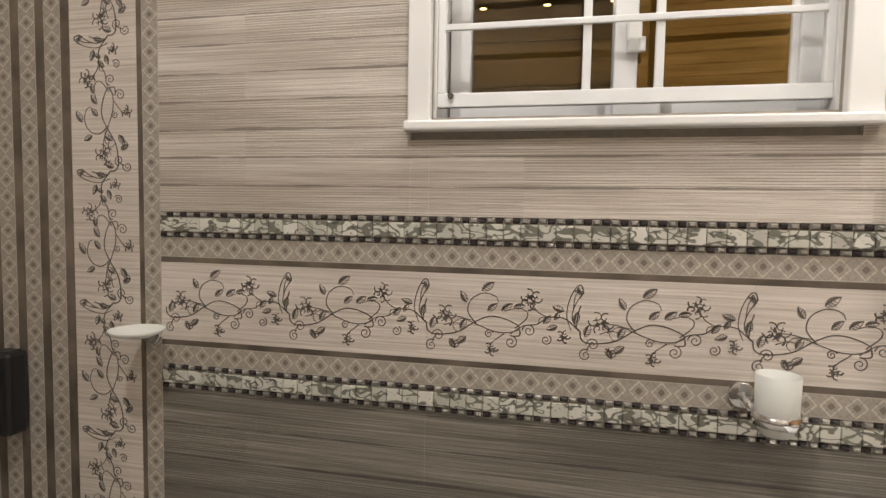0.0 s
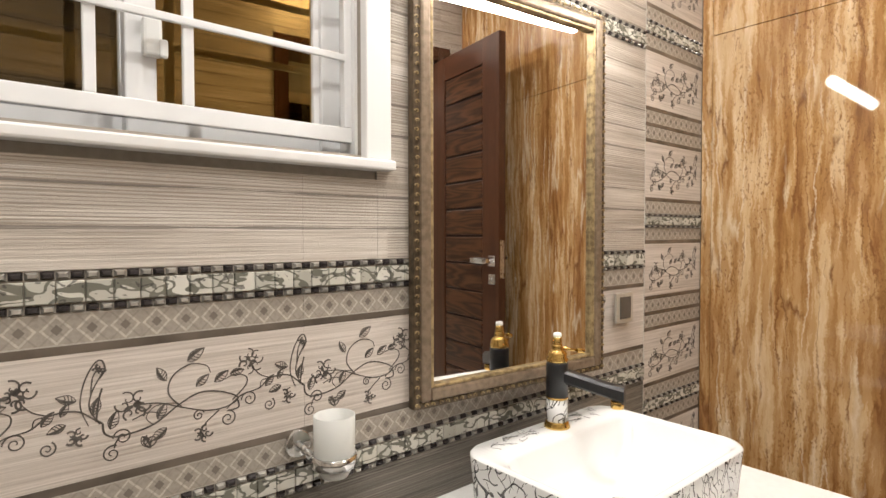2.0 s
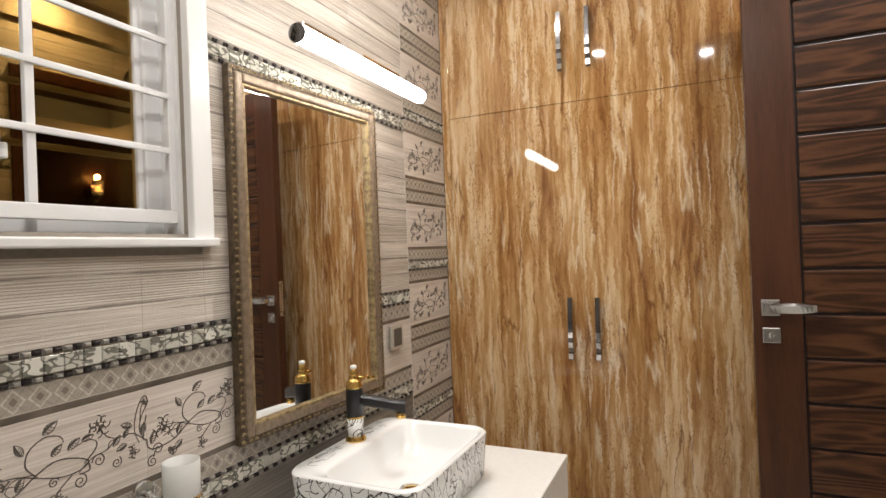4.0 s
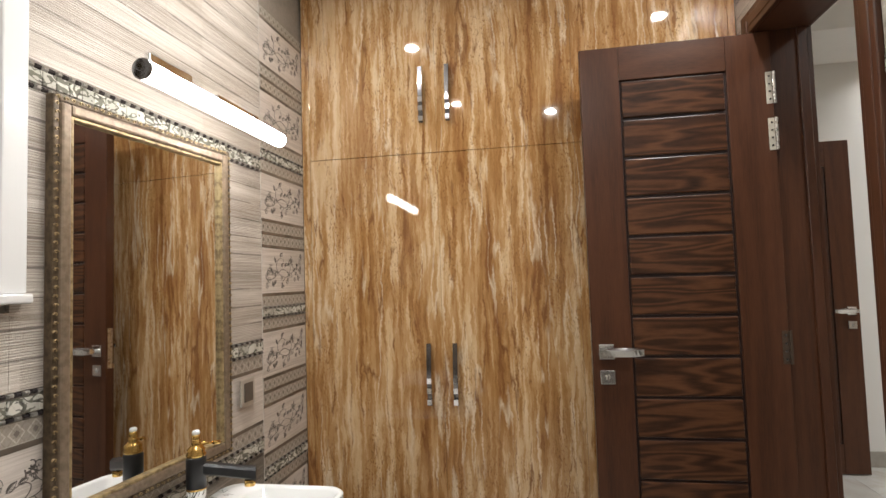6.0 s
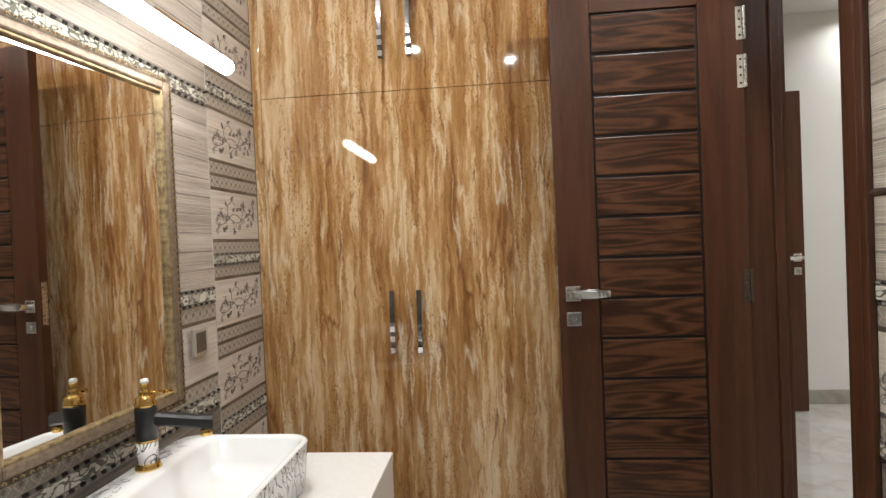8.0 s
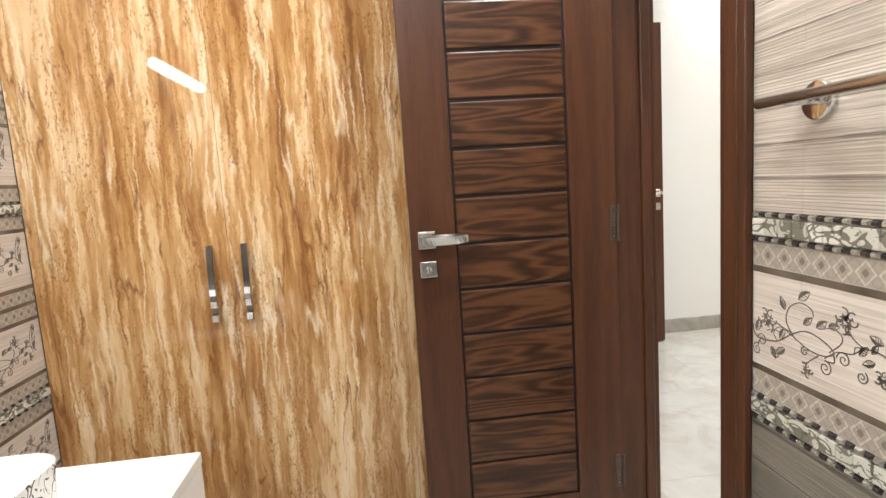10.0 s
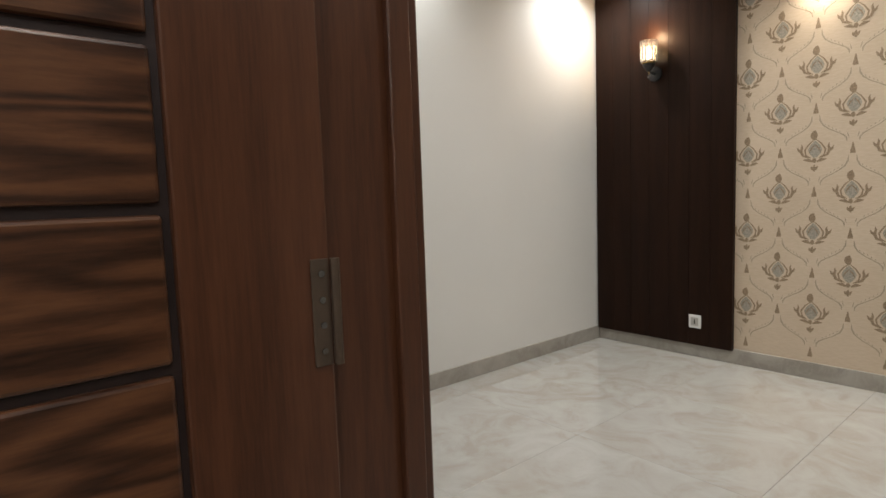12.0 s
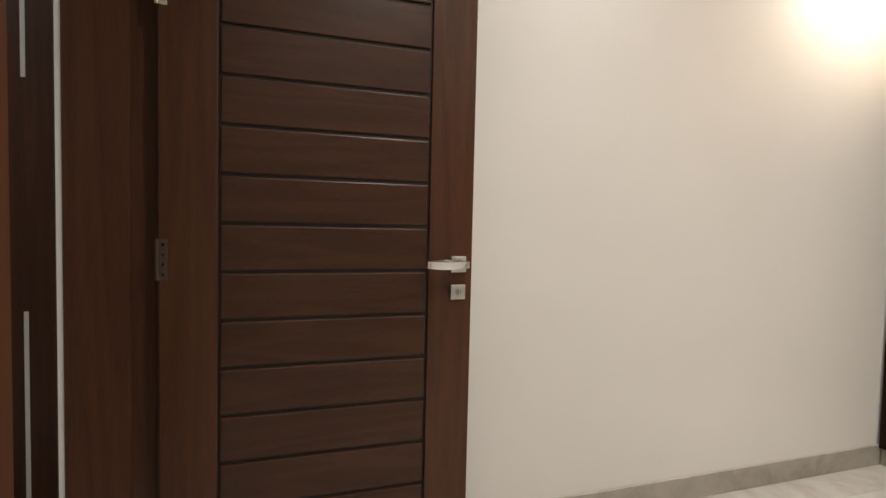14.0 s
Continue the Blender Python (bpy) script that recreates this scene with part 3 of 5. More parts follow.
def lever(side, r, y, z, toward):
    """Square rose, twisted flat lever and square lock rose on face x = 0 (+ side is -x). toward: +1 or -1 along y."""
    h = part("rose", box(-0.009, 0.0, y - 0.026, y + 0.026, z - 0.026, z + 0.026, 0.002), M_SATIN, r, "square chrome rose")
    part("neck", rod((-0.045, y, z), (-0.008, y, z), 0.011, seg=20, bevel=0.002), M_SATIN, h, smooth=True)
    b = bmesh.new()
    n = 12
    prev = None
    for i in range(n + 1):
        s = i / n
        yy = y + toward * (-0.018 + 0.135 * s)
        tw = 0.55 * math.sin(math.pi * s)
        hz, hx = 0.0105 + 0.003 * math.sin(math.pi * s), 0.0075
        ring = []
        for cx, cz in ((-hx, -hz), (hx, -hz), (hx, hz), (-hx, hz)):
            ring.append(b.verts.new((-0.047 + cx * math.cos(tw) - cz * math.sin(tw) * 0.5, yy, z + 0.002 + cx * math.sin(tw) + cz * math.cos(tw))))
        if prev:
            for k in range(4):
                b.faces.new((prev[k], prev[(k + 1) % 4], ring[(k + 1) % 4], ring[k]))
        else:
            b.faces.new(ring)
        prev = ring
    b.faces.new(prev[::-1])
    bmesh.ops.recalc_face_normals(b, faces=b.faces)
    part("lever", b, M_SATIN, h, "faceted chrome lever")
    k = part("lock_rose", box(-0.008, 0.0, y - 0.025, y + 0.025, z - 0.112, z - 0.064, 0.002), M_SATIN, r, "square chrome lock plate")
    part("thumb_turn", box(-0.018, -0.008, y - 0.003, y + 0.003, z - 0.098, z - 0.078, 0.001), M_SATIN, k)
    part("cylinder", rod((-0.011, y, z - 0.088), (-0.008, y, z - 0.088), 0.009, seg=20), M_NICKEL, k, smooth=True)


M_BRONZE = plain("bronze_hinge", (0.085, 0.06, 0.042), 0.4, 0.4, 0.15, 60)
M_HINGE = plain("bone_coloured_steel", (0.50, 0.46, 0.38), 0.4, 0.3, 0.15, 60)


def slatted_door(name, width, stile, label, toward, top=1.982, bot=0.178, slats=13, hang=None, grip=1.035, slat=M_SLAT):
    """Leaf in its own frame: visible face x = 0, hinge edge at y = 0, free edge at y = width * toward, foot at z = 0."""
    r = root(name, pose(0, 0, 0), label, "door")
    H, T = 2.105, 0.04
    s, hang = toward, hang or stile

    def yy(a, b):
        return (min(a * s, b * s), max(a * s, b * s))

    part("stile", box(0.0, T, *yy(0.0, hang), 0.0, H, 0.0025), M_STILE, r)
    part("stile", box(0.0, T, *yy(width - stile, width), 0.0, H, 0.0025), M_STILE, r)
    part("top_rail", box(0.0005, T, *yy(hang, width - stile), top, H, 0.002), M_RAIL, r)
    part("bottom_rail", box(0.0005, T, *yy(hang, width - stile), 0.0, bot, 0.002), M_RAIL, r)
    # One near-black board that shows in the gaps round the slats.
    part("core", box(0.011, T - 0.011, *yy(hang - 0.004, width - stile + 0.004), bot - 0.004, top + 0.004), M_GROOVE, r, "near-black board behind the slats")
    step = (top - bot) / slats
    y0, y1 = yy(hang + 0.007, width - stile - 0.007)
    base = part("slat", box(0.0035, T - 0.0035, y0, y1, 0.005, step - 0.005, 0.004), slat, r)
    base.matrix_basis = pose(0, 0, bot)
    for i in range(1, slats):
        again(base, "slat", r, pose(0, 0, bot + i * step))
    lever("rose", r, s * (width - 0.048), grip, -s)
    bk = box(T, T + 0.009, s * (width - 0.048) - 0.026, s * (width - 0.048) + 0.026, 1.01, 1.062, 0.002)
    part("back_rose", bk, M_CHROME, r)
    part("back_lever", box(T + 0.03, T + 0.043, *yy(width - 0.16, width - 0.03), 1.026, 1.046, 0.003), M_CHROME, r)
    part("back_neck", rod((T + 0.008, s * (width - 0.048), 1.036), (T + 0.032, s * (width - 0.048), 1.036), 0.01, seg=16), M_CHROME, r)
    part("latch_plate", box(0.008, 0.032, *yy(width - 0.001, width + 0.0015), 0.94, 1.12), M_NICKEL, r)
    for z in (0.22, 1.03, 1.75, 1.91):
        hg = part("hinge", box(-0.002, 0.0, *yy(0.002, 0.022), z - 0.055, z + 0.055, 0.0006, 1), M_HINGE if z > 1.5 else M_BRONZE, r, "butt hinge leaf")
        part("knuckle", rod((-0.005, -0.003 * s, z - 0.055), (-0.005, -0.003 * s, z + 0.055), 0.005, seg=12), M_NICKEL if z > 1.5 else M_BRONZE, hg)
        for dz in (-0.04, -0.013, 0.013, 0.04):
            part("screw", rod((-0.003, 0.011 * s, z + dz), (-0.002, 0.011 * s, z + dz), 0.0035, seg=10), M_SMOKE, hg)
    return r


door_1 = slatted_door("door_1", 0.637, 0.135, "open dark walnut bathroom door with thirteen horizontal slats", 1, bot=0.160, hang=0.145, grip=1.021)
door_1.matrix_basis = pose(1.782, -0.690, 0.008)
door_1["kind"] = "structure"
door_2 = slatted_door("door_2", 0.90, 0.145, "open dark walnut bedroom door with thirteen horizontal slats", -1, 1.939, 0.184, grip=1.014, slat=M_SLAT_CALM)
door_2.matrix_basis = pose(3.662, -0.952, 0.008)
door_2["kind"] = "structure"

# ---- wardrobe in the bathroom ----
ward = root("wardrobe", pose(FX, 0, 0), "full-height wardrobe in glossy brown travertine-look laminate", "wardrobe")
part("carcass", box(0.022, 0.58, SY + 0.002, NY - 0.004, 0.075, CEIL_B - 0.002), M_TRAV_EDGE, ward)
part("plinth", box(0.03, 0.06, SY + 0.002, NY - 0.004, 0.0, 0.075), M_FLOOR, ward, "pale stone-look plinth")
part("filler", box(-0.004, 0.022, 1.066, NY - 0.001, 0.06, CEIL_B - 0.002, 0.001, 1), M_TRAV, ward)
part("filler", box(-0.001, 0.022, SY + 0.002, SY + 0.03, 0.06, CEIL_B - 0.002, 0.001, 1), M_TRAV, ward)
SPLIT = 1.822


def bar_handle(parent, y, z0, z1):
    """Arched pull with a dark grip and two chrome blocks."""
    n, L = 14, z1 - z0
    b = bmesh.new()
    prev = None
    for i in range(n + 1):
        s = i / n
        x = -0.018 - 0.012 * math.sin(math.pi * s)
        ring = [b.verts.new((x + cx, y + cy, z0 + s * L)) for cx, cy in ((-0.004, -0.009), (0.004, -0.009), (0.004, 0.009), (-0.004, 0.009))]
        if prev:
            for k in range(4):
                b.faces.new((prev[k], prev[(k + 1) % 4], ring[(k + 1) % 4], ring[k]))
        else:
            b.faces.new(ring)
        prev = ring
    b.faces.new(prev[::-1])
    bmesh.ops.recalc_face_normals(b, faces=b.faces)
    h = part("handle", b, M_SMOKE, parent, "arched smoked-chrome pull")
    for zc in (z0 + 0.012, z1 - 0.012):
        part("post", box(-0.022, 0.0, y - 0.006, y + 0.006, zc - 0.006, zc + 0.006, 0.001, 1), M_CHROME, h)
    for zc in (0.06, 0.24, 0.40):
        part("chrome_block", box(-0.036, -0.018, y - 0.0098, y + 0.0098, z0 + zc * L - 0.011, z0 + zc * L + 0.011, 0.001, 1), M_CHROME, h)


def laminate_door(y0, y1, z0, z1, handle):
    d = part("door", box(0.0, 0.019, y0 + 0.0006, y1 - 0.0006, z0 + 0.0012, z1 - 0.0012, 0.0004, 1), M_TRAV, ward)
    if handle:
        bar_handle(d, *handle)


laminate_door(0.515, 1.066, 0.062, SPLIT, (0.569, 0.80, 1.045))
laminate_door(-0.035, 0.515, 0.062, SPLIT, (0.463, 0.80, 1.045))
laminate_door(SY + 0.03, -0.035, 0.062, SPLIT, None)
laminate_door(0.515, 1.066, SPLIT, CEIL_B - 0.01, (0.573, 1.945, 2.18))
laminate_door(-0.035, 0.515, SPLIT, CEIL_B - 0.01, (0.462, 1.945, 2.18))
laminate_door(SY + 0.03, -0.035, SPLIT, CEIL_B - 0.01, None)

# ---- bathroom window ----
win = root("window_1", pose(0, NY, 0), "white sliding window with bronze glass behind a white bar grille", "window", kind="structure")
wx0, wx1, wz0, wz1 = WIN
for nm, b, mt in (
    ("sill", box(wx0 - 0.05, wx1 + 0.057, -0.026, 0.012, 1.278, 1.297, 0.004), M_SILL),
    ("casing", box(wx0 - 0.045, wx0, -0.012, 0.02, 1.297, wz1 + 0.055, 0.003), M_SILL),
    ("casing", box(wx1, wx1 + 0.055, -0.012, 0.02, 1.297, wz1 + 0.055, 0.003), M_SILL),
    ("casing", box(wx0, wx1, -0.016, 0.02, wz1, wz1 + 0.055, 0.003), M_SILL),
    ("reveal", box(wx0, wx1, 0.012, 0.225, 1.29, 1.306), M_SILL),
    ("reveal", box(wx0, wx0 + 0.006, 0.02, 0.225, 1.306, wz1), M_SILL),
    ("reveal", box(wx1 - 0.006, wx1, 0.02, 0.225, 1.306, wz1), M_SILL),
    ("reveal", box(wx0, wx1, 0.02, 0.225, wz1 - 0.006, wz1), M_SILL),
):
    part(nm, b, mt, win)
gr = part("grille_frame", box(wx0 + 0.006, wx1 - 0.006, 0.03, 0.045, 1.330, 1.358, 0.002), M_UPVC, win, "white enamelled steel grille")
for xa, xb in ((wx0 + 0.006, wx0 + 0.022), (wx1 - 0.022, wx1 - 0.006)):
    part("grille_post", box(xa, xb, 0.03, 0.045, 1.358, wz1 - 0.01, 0.002), M_UPVC, gr)
for x in (0.187, 0.318):
    part("grille_post", box(x - 0.008, x + 0.008, 0.032, 0.044, 1.358, wz1 - 0.01, 0.002), M_UPVC, gr)
for k in range(7):
    z = 1.486 + 0.118 * k
    if z < wz1 - 0.03:
        part("grille_bar", box(wx0 + 0.02, wx1 - 0.02, 0.027, 0.034, z - 0.0065, z + 0.0065, 0.002), M_UPVC, gr)


def sash(x0, x1, y, label, glass, skew):
    s = part("sash", box(x0, x1, y, y + 0.03, 1.308, 1.35, 0.003), M_UPVC, win, label)
    part("sash_rail", box(x0, x1, y, y + 0.03, wz1 - 0.05, wz1 - 0.008, 0.003), M_UPVC, s)
    part("sash_stile", box(x0, x0 + 0.045, y, y + 0.03, 1.35, wz1 - 0.05, 0.003), M_UPVC, s)
    part("sash_stile", box(x1 - 0.045, x1, y, y + 0.03, 1.35, wz1 - 0.05, 0.003), M_UPVC, s)
    part("gasket", box(x0 + 0.043, x0 + 0.047, y + 0.012, y + 0.02, 1.348, wz1 - 0.048), M_RUBBER, s)
    hw = (x1 - x0) / 2 - 0.043
    p = part("pane", box(-hw, hw, -0.002, 0.002, 1.348, wz1 - 0.048), glass, s, "bronze tinted reflecting glass")
    p.matrix_basis = pose((x0 + x1) / 2, y + 0.016, 0, 0, 0, skew)
    p.visible_shadow = False
    return s


sash(wx0 + 0.012, 0.285, 0.125, "fixed white sash", M_PANE_DIM, 0.0)
sl = sash(0.24, wx1 - 0.012, 0.085, "sliding white sash", M_PANE, -2.4)
for z in (1.465, 1.74):
    lk = part("latch", box(0.262, 0.29, 0.066, 0.085, z - 0.03, z + 0.03, 0.005), M_PLASTIC, sl, "white plastic sash latch")
    part("latch_lever", box(0.284, 0.296, 0.058, 0.07, z - 0.032, z - 0.004, 0.003), M_PLASTIC, lk)
part("grille_bolt", rod((wx0 + 0.034, 0.022, 1.352), (wx0 + 0.034, 0.030, 1.352), 0.006, seg=12), M_SMOKE, gr, "small dark fixing bolt")
part("track", box(wx1 - 0.045, wx1 - 0.006, 0.075, 0.16, 1.306, wz1 - 0.006, 0.002), M_UPVC, win)
part("track_seal", box(wx1 - 0.05, wx1 - 0.044, 0.10, 0.112, 1.306, wz1 - 0.006), M_RUBBER, win)

# porch seen through the window
structure("backdrop_porch_wall", box(-3.0, 6.0, 4.6, 4.75, 0.0, 3.0), M_PORCH, "ochre rendered porch wall across the yard at night", "wall")
bm = None
for k in range(8):
    bm = box(-3.0, 6.0, 4.57, 4.6, 0.35 + 0.36 * k, 0.375 + 0.36 * k, bm=bm)
structure("porch_wall_groove", bm, M_PORCH_DARK, "dark horizontal grooves in the porch wall", "trim")
structure("porch_ceiling", box(-3.0, 6.0, NY + 0.6, 4.75, 2.68, 2.78), M_PORCH, "ochre porch ceiling outside the window", "ceiling")
structure("ground_yard", box(-3.0, 6.0, NY + 0.25, 4.75, -0.1, -0.02), M_SKIRT, "dark paved yard outside", "ground")
for px, py in ((-0.484, 4.29), (-0.006, 4.29), (0.47, 4.29), (0.95, 4.29)):
    copy_thing(first, pose(px, py, 2.68))
    disc_lamp(px, py, 2.668, 1.6, WARM, 0.07, 150)

# ---- bathroom things ----
# mirror
MX0, MX1, MZ0, MZ1 = 0.0, 0.575, 0.812, 1.706
mir = root("wall_mirror", pose(0.712, NY, 0, 0, 0, -4.5), "rectangular wall mirror in a carved antique-gold frame", "mirror")
W1, W2 = 0.014, 0.042


def frame_ring(inset0, inset1, y0, y1, bevel):
    a, c = inset0, inset1
    out = []
    for xa, xb, za, zb in ((MX0 + a, MX0 + c, MZ0 + a, MZ1 - a), (MX1 - c, MX1 - a, MZ0 + a, MZ1 - a), (MX0 + c, MX1 - c, MZ0 + a, MZ0 + c), (MX0 + c, MX1 - c, MZ1 - c, MZ1 - a)):
        out.append(box(xa, xb, y0, y1, za, zb, bevel))
    return out


for b in frame_ring(0.0, W1, -0.024, -0.002, 0.003):
    part("outer_moulding", b, M_FRAME_DARK, mir, "dark antique-gold outer moulding")
for b in frame_ring(W1, W2 - 0.003, -0.030, -0.002, 0.006):
    part("moulding", b, M_FRAME, mir, "champagne flat moulding")
for b in frame_ring(W2 - 0.003, W2 + 0.004, -0.026, -0.002, 0.002):
    part("slip", b, M_CARVE, mir, "bright gold inner slip")
part("glass", box(MX0 + W2 - 0.002, MX1 - W2 + 0.002, -0.014, -0.010, MZ0 + W2 - 0.002, MZ1 - W2 + 0.002), M_MIRROR, mir, "silvered mirror glass")
carve = bmesh.new()
step = 0.018
for side in (0, 1):
    xc = MX0 + W1 / 2 if side == 0 else MX1 - W1 / 2
    for k in range(int((MZ1 - MZ0) / step)):
        z = MZ0 + (k + 0.5) * step
        spiral(xc, z, 0.0054, 0.8, (0 if k % 2 else math.pi), 1 if k % 2 else -1, 0.0022, 0.003, carve)
for k in range(int((MX1 - MX0) / step)):
    x = MX0 + (k + 0.5) * step
    for z in (MZ0 + W1 / 2, MZ1 - W1 / 2):
        spiral(x, z, 0.0054, 0.8, (0 if k % 2 else math.pi), 1 if k % 2 else -1, 0.0022, 0.003, carve)
cv = part("carving", carve, M_CARVE, mir, "small gilded scrolls")
cv.matrix_basis = pose(0, -0.0242, 0)
cv["kind"] = "stuff"

# light over the mirror
TX0, TX1, TY, TZ = 0.738, 1.338, 0.892, 1.745
lamp = root("mirror_light", pose(0, 0, 0), "lit tubular mirror light on a chrome bracket above the mirror", "wall light")
part("tube", rod((TX0, TY, TZ), (TX1, TY, TZ), 0.0215, seg=28, bevel=0.006), M_TUBE, lamp, "glowing white tube", True)
part("end_cap", rod((TX0 - 0.008, TY, TZ), (TX0 + 0.001, TY, TZ), 0.0225, seg=28, bevel=0.003), M_SMOKE, lamp, "dark chrome end cap", True)
part("housing", box(TX0 + 0.01, TX1 - 0.10, TY + 0.016, TY + 0.026, TZ - 0.010, TZ + 0.012, 0.003), M_NICKEL, lamp, "brushed metal housing behind the tube")
br = part("bracket", box(1.00, 1.18, NY - 0.018, NY, TZ + 0.10, TZ + 0.165, 0.004), M_CHROME, lamp, "chrome wall plate")
for x in (1.03, 1.15):
    part("arm", rod((x, NY - 0.016, TZ + 0.135), (x, TY + 0.008, TZ + 0.022), 0.006, seg=14), M_CHROME, br, smooth=True)
part("cradle", box(0.99, 1.19, TY - 0.008, TY + 0.012, TZ + 0.020, TZ + 0.031, 0.002), M_CHROME, lamp)

# vanity
van = root("vanity_counter", pose(0, 0, 0), "floating white quartz vanity counter fixed to the wall", "counter")
VX0, VX1, VY0, VZ0, VZ1 = 0.60, 1.44, 0.487, 0.455, 0.612
part("top", box(VX0, VX1, VY0, NY - 0.001, VZ1 - 0.028, VZ1, 0.003), M_QUARTZ, van)
part("apron", box(VX0 + 0.002, VX1 - 0.002, VY0 + 0.002, VY0 + 0.022, VZ0, VZ1 - 0.028, 0.002), M_QUARTZ, van)
part("side_panel", box(VX1 - 0.022, VX1 - 0.002, VY0 + 0.022, NY - 0.001, VZ0, VZ1 - 0.028, 0.002), M_QUARTZ, van)
part("side_panel", box(VX0 + 0.002, VX0 + 0.022, VY0 + 0.022, NY - 0.001, VZ0, VZ1 - 0.028, 0.002), M_QUARTZ, van)
part("underside", box(VX0 + 0.022, VX1 - 0.022, VY0 + 0.022, NY - 0.001, VZ0 + 0.002, VZ0 + 0.014), M_QUARTZ, van)

BX0, BX1, BY0, BY1, BZ0, BZ1 = 0.765, 1.235, 0.655, 1.01, 0.613, 0.742


def rounded(x0, x1, y0, y1, r, n=7):
    pts = []
    for cx, cy, a0 in ((x1 - r, y1 - r, 0), (x0 + r, y1 - r, 90), (x0 + r, y0 + r, 180), (x1 - r, y0 + r, 270)):
        for k in range(n + 1):
            a = radians(a0 + 90 * k / n)
            pts.append((cx + r * math.cos(a), cy + r * math.sin(a)))
    return pts


def loft(rings, cap0=True, cap1=True):
    b = bmesh.new()
    vs = [[b.verts.new((x, y, z)) for x, y in pts] for pts, z in rings]
    n = len(vs[0])
    for a, c in zip(vs, vs[1:]):
        for k in range(n):
            b.faces.new((a[k], a[(k + 1) % n], c[(k + 1) % n], c[k]))
    if cap0:
        b.faces.new(vs[0][::-1])
    if cap1:
        b.faces.new(vs[-1])
    return b


basin = root("vessel_basin", pose(0, 0, 0), "white rectangular vessel basin with scratchy black lines outside", "basin")
RR = 0.055
out = [(rounded(BX0 + 0.018, BX1 - 0.018, BY0 + 0.018, BY1 - 0.018, RR), BZ0), (rounded(BX0 + 0.008, BX1 - 0.008, BY0 + 0.008, BY1 - 0.008, RR), BZ0 + 0.012),
       (rounded(BX0, BX1, BY0, BY1, RR), BZ1 - 0.006), (rounded(BX0 + 0.0005, BX1 - 0.0005, BY0 + 0.0005, BY1 - 0.0005, RR), BZ1 - 0.004)]
part("shell", loft(out, True, False), M_CRACK, basin, "outside with black scratch-like lines", True)
# rim and bowl; the deck for the tap is the wide back part
inn = [(rounded(BX0 + 0.0005, BX1 - 0.0005, BY0 + 0.0005, BY1 - 0.0005, RR), BZ1 - 0.004), (rounded(BX0 + 0.004, BX1 - 0.004, BY0 + 0.004, BY1 - 0.004, RR), BZ1),
       (rounded(BX0 + 0.012, BX1 - 0.012, BY0 + 0.012, BY1 - 0.085, 0.05), BZ1 + 0.0005), (rounded(BX0 + 0.018, BX1 - 0.018, BY0 + 0.018, BY1 - 0.09, 0.05), BZ1 - 0.008),
       (rounded(BX0 + 0.035, BX1 - 0.035, BY0 + 0.03, BY1 - 0.10, 0.055), BZ1 - 0.06), (rounded(BX0 + 0.07, BX1 - 0.07, BY0 + 0.06, BY1 - 0.12, 0.06), BZ1 - 0.092),
       (rounded(BX0 + 0.17, BX1 - 0.17, BY0 + 0.11, BY1 - 0.17, 0.03), BZ1 - 0.099)]
part("bowl", loft(inn, False, True), M_CERAMIC, basin, "glossy white bowl", True)
dr = part("drain", lathe([(0.0005, 0.003), (0.028, 0.003), (0.03, 0.0), (0.03, -0.004), (0.0005, -0.004)], 28, (0.99, 0.79, BZ1 - 0.097)), M_NICKEL, basin, "brass-coloured pop-up drain", True)
part("plug", lathe([(0.0005, 0.0075), (0.014, 0.0065), (0.02, 0.003), (0.0005, 0.003)], 24, (0.99, 0.79, BZ1 - 0.097)), M_GOLD, dr, smooth=True)
scr = bmesh.new()
rng = random.Random(5)
for _ in range(60):
    x, y, a, L = rng.uniform(BX0 + 0.06, BX1 - 0.06), rng.uniform(BY1 - 0.05, BY1 - 0.012), rng.uniform(0, math.pi), rng.uniform(0.015, 0.04)
    bend = rng.uniform(-0.004, 0.004)
    pts = [(x + (s - 0.5) * L * math.cos(a) - bend * math.sin(math.pi * s) * math.sin(a), y + (s - 0.5) * L * 0.6 * math.sin(a) + bend * math.sin(math.pi * s)) for s in (0, 0.33, 0.66, 1)]
    ribbon(pts, [0.0012] * 4, 0.0003, scr)
sc = part("deck_scratches", scr, M_BLACK, basin, "fine black scratch print on the tap deck")
sc.matrix_basis = Matrix(((1, 0, 0, 0), (0, 0, 1, 0), (0, -1, 0, BZ1 + 0.0008), (0, 0, 0, 1)))
sc["kind"] = "stuff"

# tap
TXc, TYc = 1.015, 0.968
tap = root("basin_tap", pose(TXc, TYc, BZ1 + 0.0005), "matt black and gold single-lever basin tap standing on the basin", "tap")
tap.matrix_basis = pose(TXc, TYc, BZ1 + 0.0005) @ Matrix.Diagonal((1, 1, 1.08, 1))
part("foot", lathe([(0.0005, 0), (0.028, 0), (0.028, 0.004), (0.025, 0.009), (0.0245, 0.013), (0.0005, 0.013)], 36), M_GOLD, tap, "gold foot ring", True)
part("sleeve", lathe([(0.0005, 0.013), (0.0225, 0.013), (0.0225, 0.058), (0.0005, 0.058)], 36), M_CRACK, tap, "white sleeve with black lines", True)
part("collar", lathe([(0.0005, 0.058), (0.0235, 0.058), (0.0235, 0.062), (0.0005, 0.062)], 36), M_GOLD, tap, smooth=True)
part("body", lathe([(0.0005, 0.062), (0.0235, 0.062), (0.0235, 0.128), (0.022, 0.131), (0.0005, 0.131)], 36), M_BLACK, tap, "matt black body", True)
